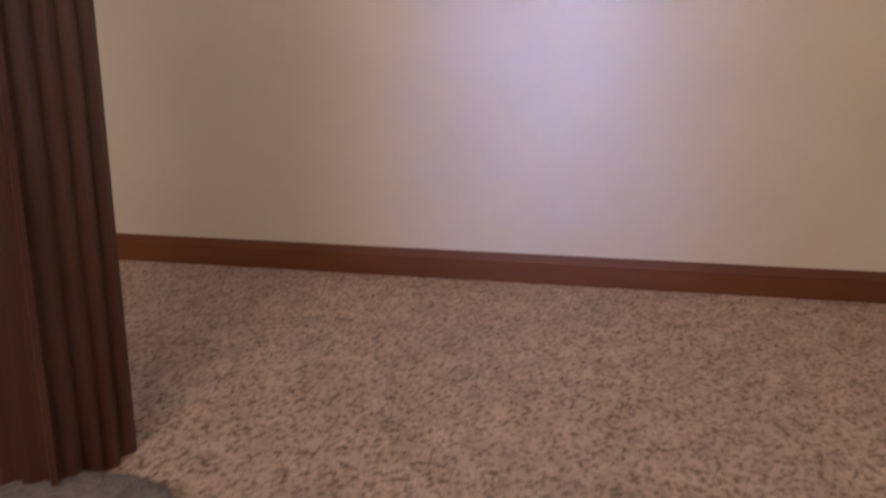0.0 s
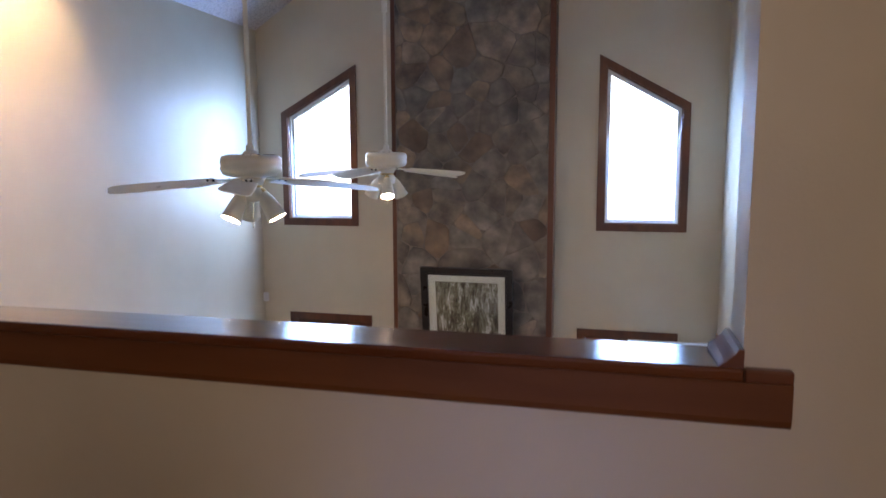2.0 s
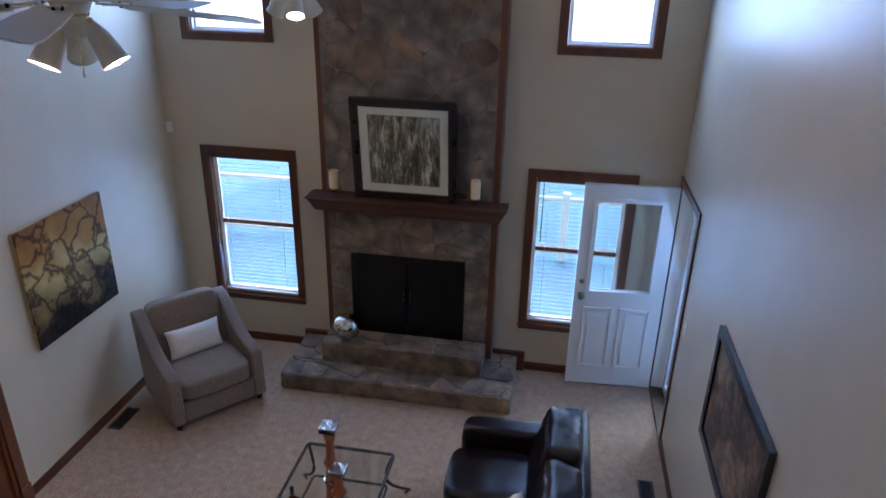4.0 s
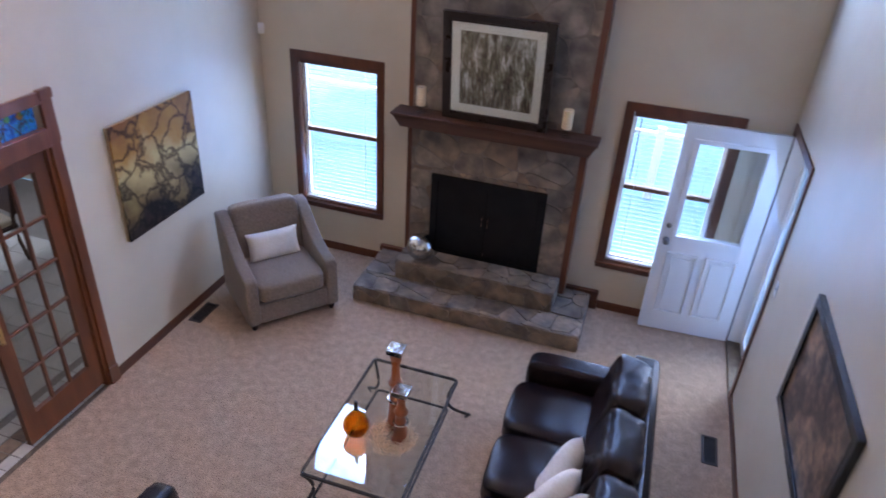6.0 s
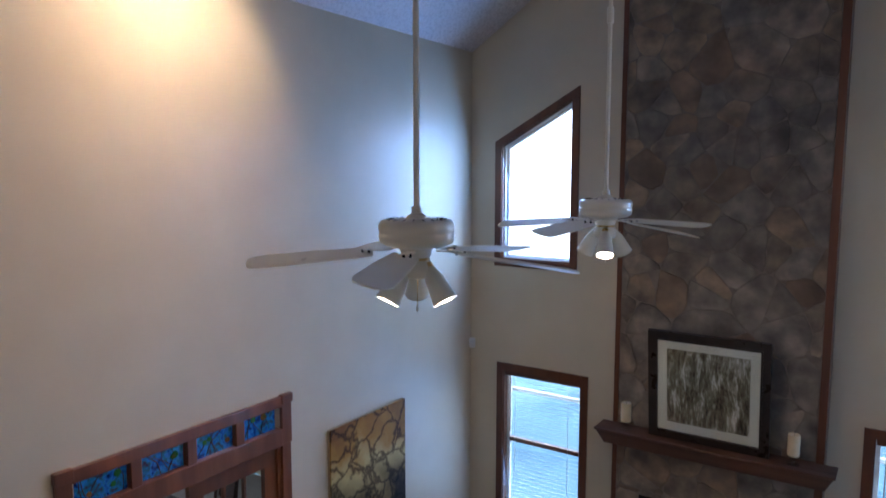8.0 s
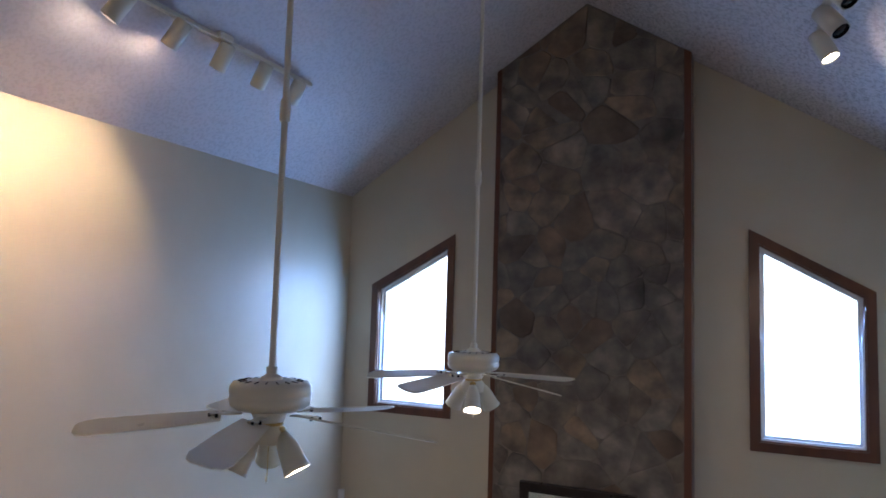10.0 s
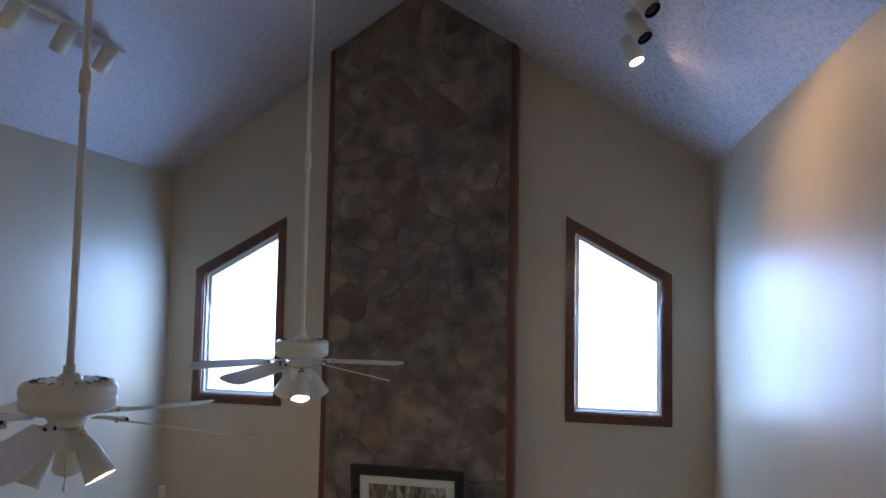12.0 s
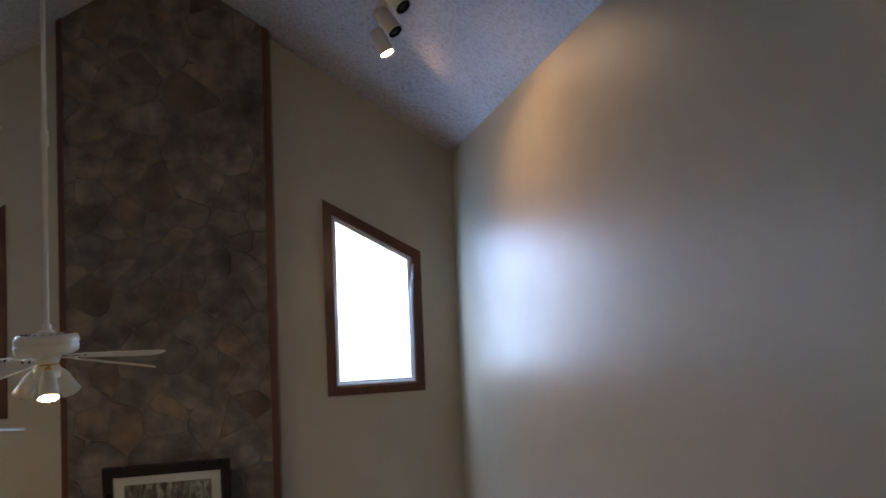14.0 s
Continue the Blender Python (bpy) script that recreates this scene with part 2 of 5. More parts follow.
def thing(name, label, category, m=None, group="", kind=""):
    ob = new(name)
    ob.empty_display_size = 0.1
    if m is not None:
        ob.matrix_world = m
    return tagged(ob, label, category, group, kind)


def structure(ob, label, category):
    return tagged(ob, label, category, "", "structure")


def box(bm, x0, y0, z0, x1, y1, z1, bevel=0.0, mat=0):
    vs = [bm.verts.new(v) for v in ((x0, y0, z0), (x1, y0, z0), (x1, y1, z0), (x0, y1, z0), (x0, y0, z1), (x1, y0, z1), (x1, y1, z1), (x0, y1, z1))]
    fs = [bm.faces.new([vs[i] for i in q]) for q in ((3, 2, 1, 0), (4, 5, 6, 7), (0, 1, 5, 4), (1, 2, 6, 5), (2, 3, 7, 6), (3, 0, 4, 7))]
    for f in fs:
        f.material_index = mat
    if bevel:
        es = list({e for f in fs for e in f.edges})
        bmesh.ops.bevel(bm, geom=es, offset=bevel, segments=2, affect="EDGES", profile=0.5)
    return bm


def boxed(*a, **k):
    return box(bmesh.new(), *a, **k)


def prism(bm, pts, axis, a, b):
    """A prism over the outline pts, from a to b along axis (0, 1 or 2)."""
    def at(p, v):
        p = list(p)
        p.insert(axis, v)
        return p
    lo = [bm.verts.new(at(p, a)) for p in pts]
    hi = [bm.verts.new(at(p, b)) for p in pts]
    k = len(pts)
    bm.faces.new(lo), bm.faces.new(hi[::-1])
    for i in range(k):
        bm.faces.new((lo[i], hi[i], hi[(i + 1) % k], lo[(i + 1) % k]))
    bmesh.ops.recalc_face_normals(bm, faces=bm.faces)
    return bm


def ring(bm, outer, inner, axis, a, b):
    """A frame between two outlines with as many corners."""
    def at(p, v):
        p = list(p)
        p.insert(axis, v)
        return bm.verts.new(p)
    o0, o1 = [at(p, a) for p in outer], [at(p, b) for p in outer]
    i0, i1 = [at(p, a) for p in inner], [at(p, b) for p in inner]
    k = len(outer)
    for i in range(k):
        j = (i + 1) % k
        for q in ((o0[i], o0[j], i0[j], i0[i]), (o1[i], i1[i], i1[j], o1[j]), (o0[i], o1[i], o1[j], o0[j]), (i0[i], i0[j], i1[j], i1[i])):
            bm.faces.new(q)
    bmesh.ops.recalc_face_normals(bm, faces=bm.faces)
    return bm


def lathe(bm, profile, seg=24, cx=0.0, cy=0.0, m=None, caps=True):
    """Turns (radius, z) pairs about the z axis."""
    rows = []
    for r, z in profile:
        row = []
        for i in range(seg):
            a = 2 * math.pi * i / seg
            v = Vector((cx + r * math.cos(a), cy + r * math.sin(a), z))
            row.append(bm.verts.new(m @ v if m else v))
        rows.append(row)
    for r0, r1 in zip(rows, rows[1:]):
        for i in range(seg):
            bm.faces.new((r0[i], r0[(i + 1) % seg], r1[(i + 1) % seg], r1[i]))
    if caps:
        bm.faces.new(rows[0][::-1]), bm.faces.new(rows[-1])
    return bm


def tube(bm, pts, r, seg=8):
    """A round bar along the points."""
    pts = [Vector(p) for p in pts]
    rows = []
    for i, p in enumerate(pts):
        d = (pts[min(i + 1, len(pts) - 1)] - pts[max(i - 1, 0)]).normalized()
        q = d.to_track_quat("Z", "Y").to_matrix()
        rows.append([bm.verts.new(p + q @ Vector((r * math.cos(2 * math.pi * k / seg), r * math.sin(2 * math.pi * k / seg), 0))) for k in range(seg)])
    for r0, r1 in zip(rows, rows[1:]):
        for k in range(seg):
            bm.faces.new((r0[k], r0[(k + 1) % seg], r1[(k + 1) % seg], r1[k]))
    bm.faces.new(rows[0][::-1]), bm.faces.new(rows[-1])
    return bm


def cushion(bm, sx, sy, sz, power=4.0, n=10, m=None, sag=0.0, crown=0.0):
    """A soft block: a rounded box with full faces."""
    bmesh.ops.create_cube(bm, size=2.0)
    bmesh.ops.subdivide_edges(bm, edges=list(bm.edges), cuts=n, use_grid_fill=True)
    for v in bm.verts:
        x, y, z = v.co
        l = (abs(x) ** power + abs(y) ** power + abs(z) ** power) ** (1 / power)
        x, y, z = x / l, y / l, z / l
        fall = (1 - x * x) * (1 - y * y)
        z += crown * fall * (1 if z > 0 else -1) - sag * fall * (z > 0)
        v.co = (x * sx / 2, y * sy / 2, z * sz / 2)
        if m:
            v.co = m @ v.co
    return bm


def pillow(bm, w, h, t, m=None, n=14):
    """A cushion with pinched corners, lying in the xz plane."""
    rows = {}
    for s in (-1, 1):
        for i in range(n + 1):
            for j in range(n + 1):
                u, v = 2 * i / n - 1, 2 * j / n - 1
                edge = i in (0, n) or j in (0, n)
                if s == 1 and edge:
                    rows[s, i, j] = rows[-1, i, j]
                    continue
                d = t / 2 * ((1 - u ** 4) * (1 - v ** 4)) ** 0.55
                pull = 1 - 0.07 * (1 - u * u) * (abs(v) ** 3)
                pull_u = 1 - 0.07 * (1 - v * v) * (abs(u) ** 3)
                d += 0.006 * noise.noise(Vector((u * 2.3, v * 2.3, s * 3.0)))
                co = Vector((u * w / 2 * pull_u, s * d if not edge else 0, v * h / 2 * pull))
                rows[s, i, j] = bm.verts.new(m @ co if m else co)
    for s in (-1, 1):
        for i in range(n):
            for j in range(n):
                q = [rows[s, i, j], rows[s, i + 1, j], rows[s, i + 1, j + 1], rows[s, i, j + 1]]
                bm.faces.new(q if s < 0 else q[::-1])
    return bm


def cut(ob, cutters):
    """Openings through a wall: the cutters' prisms are taken out of its mesh."""
    for c in cutters:
        me = bpy.data.meshes.new("cutter")
        c.to_mesh(me)
        c.free()
        tool = new("cutter", me)
        mod = ob.modifiers.new("opening", "BOOLEAN")
        mod.object, mod.operation, mod.solver = tool, "DIFFERENCE", "EXACT"
        dg = bpy.context.evaluated_depsgraph_get()
        done = bpy.data.meshes.new_from_object(ob.evaluated_get(dg))
        ob.modifiers.clear()
        ob.data = done
        bpy.data.objects.remove(tool)
    return ob


# ---- setting: walls, floors, ceiling ----
# window outlines (outer edge of the casing)
UPPER = [(0.280, 3.100), (1.150, 3.100), (1.150, 4.797), (0.280, 4.317)]
LOWER = [(0.318, 0.483), (1.286, 0.483), (1.286, 2.123), (0.318, 2.123)]
mirror = lambda pts: [(W - x, z) for x, z in pts][::-1]
UPPER_R = [(3.648, 3.100), (4.492, 3.100), (4.492, 4.317), (3.648, 4.797)]
LOWER_R = [(3.482, 0.470), (4.450, 0.470), (4.450, 2.105), (3.482, 2.105)]


def inset(pts, d):
    """A convex outline (counter-clockwise) moved inwards by d."""
    out = []
    k = len(pts)
    for i in range(k):
        p0, p1, p2 = (Vector(pts[(i + j) % k]) for j in (-1, 0, 1))
        a, b = (p1 - p0).normalized(), (p2 - p1).normalized()
        na, nb = Vector((-a.y, a.x)), Vector((-b.y, b.x))
        s = (na + nb)
        out.append(tuple(p1 + s * (d / (1 + na.dot(nb)))))
    return out


# gable wall
bm = prism(bmesh.new(), [(-T, 0), (W + T, 0), (W + T, EAVE - SLOPE * T), (RIDGE_X, ceil_z(RIDGE_X)), (-T, EAVE - SLOPE * T)], 1, 0.0, T)
gable = structure(part("wall_north", bm, M_WALL), "greige painted gable wall round the stone chimney", "wall")
cut(gable, [prism(bmesh.new(), inset(o, 0.065), 1, -0.1, T + 0.1) for o in (UPPER, UPPER_R, LOWER, LOWER_R)])

# side walls
left = structure(part("wall_west", boxed(-T, LOFT_BACK, 0, 0, 0, EAVE), M_WALL), "tall greige painted wall with double french doors", "wall")
FD0, FD1, FDZ = -4.11, -2.61, 2.35   # dining opening
cut(left, [boxed(-0.5, FD0, -0.2, 0.5, FD1, FDZ)])
right = structure(part("wall_east", boxed(W, LOFT_BACK, 0, W + T, 0, EAVE), M_WALL), "tall greige satin-painted wall beside the open door", "wall")
DOOR0, DOOR1, DOORZ = -0.90, -0.075, 2.07
cut(right, [boxed(W - 0.5, DOOR0, -0.2, W + 0.5, DOOR1, DOORZ)])
# wall under the loft's edge, and the loft's own walls
structure(part("wall_under_loft", boxed(0, HALF_Y, 0, W, HALF_Y + 0.12, LOFT - 0.25), M_WALL), "greige painted wall below the loft", "wall")
structure(part("half_wall", boxed(0, HALF_Y, LOFT - 0.25, OPEN_X, HALF_Y + 0.12, CAP_Z - 0.031), M_WALL), "greige painted half wall along the loft edge", "half wall")
bm = prism(bmesh.new(), [(OPEN_X, LOFT - 0.25), (W, LOFT - 0.25), (W, EAVE), (OPEN_X, ceil_z(OPEN_X))], 1, HALF_Y, HALF_Y + 0.12)
structure(part("wall_loft_end", bm, M_WALL), "greige painted wall at the end of the half wall", "wall")
bm = prism(bmesh.new(), [(-T, 0), (W + T, 0), (W + T, EAVE), (RIDGE_X, ceil_z(RIDGE_X)), (-T, EAVE)], 1, LOFT_BACK - T, LOFT_BACK)
structure(part("wall_south", bm, M_WALL), "plain greige wall behind the loft", "wall")

# ceiling: two textured slopes in one mesh
bm = bmesh.new()
for s in (0, 1):
    pts = [(-T, EAVE - SLOPE * T), (RIDGE_X, ceil_z(RIDGE_X)), (RIDGE_X, ceil_z(RIDGE_X) + 0.15), (-T, EAVE - SLOPE * T + 0.15)]
    if s:
        pts = mirror(pts)
    prism(bm, pts, 1, LOFT_BACK - T, T)
structure(part("ceiling", bm, M_CEIL), "vaulted ceiling with knocked-down textured paint", "ceiling")

# floors
structure(part("floor", boxed(-0.0, HALF_Y, -0.2, W + 0.02, 0, 0), M_CARPET), "beige speckled cut-pile carpet of the living room", "floor")
structure(part("loft_floor", boxed(0, STAIR_Y, LOFT - 0.25, W, HALF_Y, LOFT, bevel=0.0), M_CARPET), "beige speckled carpet of the loft", "floor")
structure(part("loft_floor_side", boxed(0, LOFT_BACK, LOFT - 0.25, 3.30, STAIR_Y, LOFT), M_CARPET), "beige speckled carpet beside the stair", "floor")
stairs = thing("stairs", "carpeted stairs climbing to the loft", "stairs", pose(0, 0, 0), kind="structure")
for k in range(11):
    part("step", boxed(3.30, STAIR_Y - 0.25 * (k + 1), LOFT - 0.18 * (k + 1) - 0.30, W, STAIR_Y - 0.25 * k + 0.02, LOFT - 0.18 * (k + 1), bevel=0.012), M_CARPET, stairs)

# ---- trim ----
def board(name, a, b, h, d, mat, label, category="trim"):
    """A baseboard from a to b (x, y, z0): height h, thickness d to the left of the run, with an eased top."""
    a, b = Vector(a), Vector(b)
    u = (b - a).normalized()
    n = Vector((-u.y, u.x, 0))
    prof = [(0, 0), (d, 0), (d, h * 0.72), (d * 0.75, h * 0.86), (d * 0.45, h), (0, h)]
    bm = bmesh.new()
    lo = [bm.verts.new(a + n * p + Vector((0, 0, q))) for p, q in prof]
    hi = [bm.verts.new(b + n * p + Vector((0, 0, q))) for p, q in prof]
    bm.faces.new(lo), bm.faces.new(hi[::-1])
    for i in range(len(prof)):
        j = (i + 1) % len(prof)
        bm.faces.new((lo[i], hi[i], hi[j], lo[j]))
    bmesh.ops.recalc_face_normals(bm, faces=bm.faces)
    return structure(part(name, bm, mat), label, category)


BB = "stained wooden baseboard"
board("baseboard", (1.27, 0, 0), (0.0, 0, 0), 0.085, 0.014, M_WOODX, BB, "baseboard")
board("baseboard", (W, 0, 0), (3.57, 0, 0), 0.085, 0.014, M_WOODX, BB, "baseboard")
board("baseboard", (0, -0.014, 0), (0, FD1 + 0.08, 0), 0.085, 0.014, M_WOODY, BB, "baseboard")
board("baseboard", (0, FD0 - 0.08, 0), (0, HALF_Y + 0.12, 0), 0.085, 0.014, M_WOODY, BB, "baseboard")
board("baseboard", (W, HALF_Y + 0.12, 0), (W, DOOR0 - 0.07, 0), 0.085, 0.014, M_WOODY, BB, "baseboard")
board("loft_baseboard", (W, HALF_Y, LOFT), (0, HALF_Y, LOFT), 0.078, 0.010, M_BASE, "stained wooden baseboard of the half wall", "baseboard")
# plinth blocks beside the chimney
for x0, x1 in ((1.27, 1.607), (3.249, 3.57)):
    structure(part("trim", boxed(x0, -0.05, 0, x1, 0, 0.20, bevel=0.004), M_WOODX), "stained wooden plinth beside the stone chimney", "trim")

# cap of the half wall, with apron, horn and a cove at its end
cap = thing("wall_cap", "glossy stained wooden cap rail on the half wall", "cap rail", pose(0, 0, 0), kind="structure")
bm = boxed(0.0, HALF_Y - 0.020, CAP_Z - 0.022, OPEN_X, HALF_Y + 0.150, CAP_Z, bevel=0.006)
for v in bm.verts:                          # tilted towards the room so its top reflects the windows
    v.co.z -= 0.05 * (v.co.y - HALF_Y + 0.020)
part("cap_board", bm, M_CAP, cap)
part("cap_horn", boxed(OPEN_X + 0.001, HALF_Y - 0.020, CAP_Z - 0.022, OPEN_X + 0.072, HALF_Y, CAP_Z, bevel=0.004), M_WOODX, cap)
prof = [(0, -0.095), (0, -0.022), (-0.017, -0.022), (-0.0175, -0.081), (-0.014, -0.091), (-0.009, -0.095)]
bm = prism(bmesh.new(), [(HALF_Y + p, CAP_Z + q) for p, q in prof], 0, 0.0, OPEN_X + 0.072)
part("apron", bm, M_BASE, cap)
prof = [(0, 0), (0, 0.036), (-0.008, 0.036), (-0.013, 0.028), (-0.027, 0.014), (-0.036, 0.008), (-0.036, 0)]
bm = prism(bmesh.new(), [(OPEN_X + p, CAP_Z - 0.007 + q) for p, q in prof], 1, HALF_Y - 0.012, HALF_Y + 0.135)
part("cove", bm, M_WOODY, cap)

# fluted newel post at the stair head
post = thing("newel_post", "dark fluted wooden newel post at the stair head", "post", pose(3.105, -6.81, LOFT))
bm = bmesh.new()
outline = []
S = 0.075
for side in range(4):
    c, s = math.cos(side * math.pi / 2), math.sin(side * math.pi / 2)
    for k in range(16):
        u = -1 + 2 * k / 16
        g = 0.010 * (1 if (k % 4 in (1, 2) and 0 < k < 15) else 0)
        x, y = u * S, -(S - g)
        outline.append((x * c - y * s, x * s + y * c))
prism(bm, outline, 2, 0.0, 1.05)
part("shaft", bm, M_DARKWOOD, post)
part("post_cap", boxed(-0.09, -0.09, 1.05, 0.09, 0.09, 1.10, bevel=0.015), M_DARKWOOD, post)


curb = thing("carpet_offcut", "grey carpet wrapped over the stair edge by the post", "carpet", pose(3.205, -6.925, LOFT), kind="structure")
part("roll", cushion(bmesh.new(), 0.24, 0.20, 0.05, 3, 6, Matrix.Translation((0, 0, 0.012))), material("grey-brown carpet", (0.24, 0.20, 0.165), (0.15, 0.125, 0.10), scale=60, rough=0.95, bump=0.8, bump_scale=120), curb, smooth=True)


# ---- windows ----
def window(name, outer, lower, label):
    w = thing(name, label, "window", pose(0, 0, 0), kind="structure")
    op = inset(outer, 0.065)
    part("casing", ring(bmesh.new(), outer, inset(outer, 0.068), 1, -0.018, 0.0), M_WOOD, w, "stained wooden casing")
    part("jamb", ring(bmesh.new(), inset(outer, 0.0655), inset(outer, 0.078), 1, -0.002, 0.12), M_WOOD, w)
    sash = inset(outer, 0.079)
    part("sash", ring(bmesh.new(), sash, inset(sash, 0.032), 1, 0.07, 0.11), M_VINYL, w, "white window sash")
    pane = part("pane", prism(bmesh.new(), inset(sash, 0.031), 1, 0.088, 0.092), M_GLASS, w)
    pane.visible_shadow = False
    x0, x1 = sash[0][0], sash[1][0]
    z0, z1 = outer[0][1] + 0.08, outer[2][1] - 0.08
    if lower:
        zm = (z0 + z1) / 2 + 0.02
        part("meeting_rail", boxed(x0 + 0.03, 0.060, zm - 0.022, x1 - 0.03, 0.105, zm + 0.022, bevel=0.004), M_WOODX, w)
        part("sill", boxed(outer[0][0] - 0.01, -0.040, outer[0][1] + 0.045, outer[1][0] + 0.01, -0.019, outer[0][1] + 0.066, bevel=0.005), M_WOODX, w)
        # slat blind between the jambs
        blind = part("headrail", boxed(x0 + 0.004, 0.012, z1 - 0.045, x1 - 0.004, 0.052, z1 - 0.002, bevel=0.003), M_WOODX, w, "wooden blind headrail")
        z = z1 - 0.06
        me = None
        while z > z0 + 0.02:
            if me is None:
                sl = part("slat", boxed(x0 + 0.006, -0.012, -0.0006, x1 - 0.006, 0.012, 0.0006), M_BLIND, w)
                me = sl.data
            else:
                sl = new("slat", me)
                sl.parent = w
            sl.matrix_basis = pose(0, 0.035, z, -23, 0, 0)
            z -= 0.042
        part("bottom_rail", boxed(x0 + 0.005, 0.018, z0 + 0.002, x1 - 0.005, 0.05, z0 + 0.018, bevel=0.003), M_BLIND, w)
        for x in (x0 + 0.12, x1 - 0.12):
            part("cord", boxed(x - 0.001, 0.008, z0 + 0.015, x + 0.001, 0.011, z1 - 0.04), M_BLIND, w)
        part("wand", tube(bmesh.new(), [(x0 + 0.07, 0.004, z1 - 0.05), (x0 + 0.072, 0.002, z1 - 0.62)], 0.004), M_WOOD, w)
    else:
        part("stop", ring(bmesh.new(), sash, inset(sash, 0.012), 1, 0.03, 0.069), M_VINYL, w)
    return w


window("window_1", UPPER, False, "raked clerestory window in dark wooden casing")
window("window_2", UPPER_R, False, "raked clerestory window in dark wooden casing")
window("window_3", LOWER, True, "sash window with open slat blind and wooden casing")
window("window_4", LOWER_R, True, "sash window with open slat blind behind the open door")

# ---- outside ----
# lawn and porch carry the sky's blue in their base colour
structure(part("ground", boxed(-60, -40, -0.75, 90, 120, -0.45), M_GRASS), "lawn round the house, coloured blue as skylit shade", "ground")
structure(part("pavement", boxed(-1.5, T, -0.45, 8.5, 3.2, -0.12), M_PORCH), "porch floor before the windows, coloured blue as skylit shade", "porch")
structure(part("pavement_side", boxed(W + T, -3.0, -0.45, 8.5, T - 0.01, -0.12), M_PORCH), "porch floor at the side door, coloured blue as skylit shade", "porch")
structure(part("backdrop", boxed(-40, 13, -0.6, 60, 13.4, 40), glowing("bright hazy sky", (0.62, 0.82, 1.0), 1.1)), "bright hazy winter sky", "sky")
rail = thing("porch_railing", "white porch railing beyond the windows", "railing", pose(0, 3.05, -0.12))
part("top_rail", boxed(-1.5, -0.03, 0.88, 8.4, 0.03, 0.93), M_WHITE, rail)
part("bottom_rail", boxed(-1.5, -0.02, 0.10, 8.4, 0.02, 0.14), M_WHITE, rail)
for x in (-1.4, 1.0, 3.9, 6.5, 8.3):
    part("rail_post", boxed(x - 0.05, -0.05, 0, x + 0.05, 0.05, 1.0), M_WHITE, rail)

# ---- chimney of fieldstone ----
SX0, SX1, SY = 1.65, 3.192, -0.20      # stone between the side boards
FB = (1.885, 2.945, 0.385, 1.20)      # firebox x0, x1, z0, z1
chimney = thing("chimney_breast", "tall fieldstone chimney breast rising to the ridge", "chimney", pose(0, 0, 0), kind="structure")
bm = prism(bmesh.new(), [(SX0, 0), (SX1, 0), (SX1, ceil_z(SX1) - 0.004), (RIDGE_X, ceil_z(RIDGE_X) - 0.004), (SX0, ceil_z(SX0) - 0.004)], 1, SY - 0.002, -0.001)
core = part("mortar", bm, M_MORTAR, chimney)
cut(core, [boxed(FB[0], SY - 0.2, FB[2], FB[1], -0.03, FB[3])])
for x0, x1, nm in ((1.608, SX0, "side_board"), (SX1, 3.248, "side_board")):
    bm = prism(bmesh.new(), [(x0, 0.20), (x1, 0.20), (x1, ceil_z(x1) - 0.004), (x0, ceil_z(x0) - 0.004)], 1, SY - 0.012, -0.001)
    part(nm, bm, M_WOOD, chimney, "stained wooden edge board")


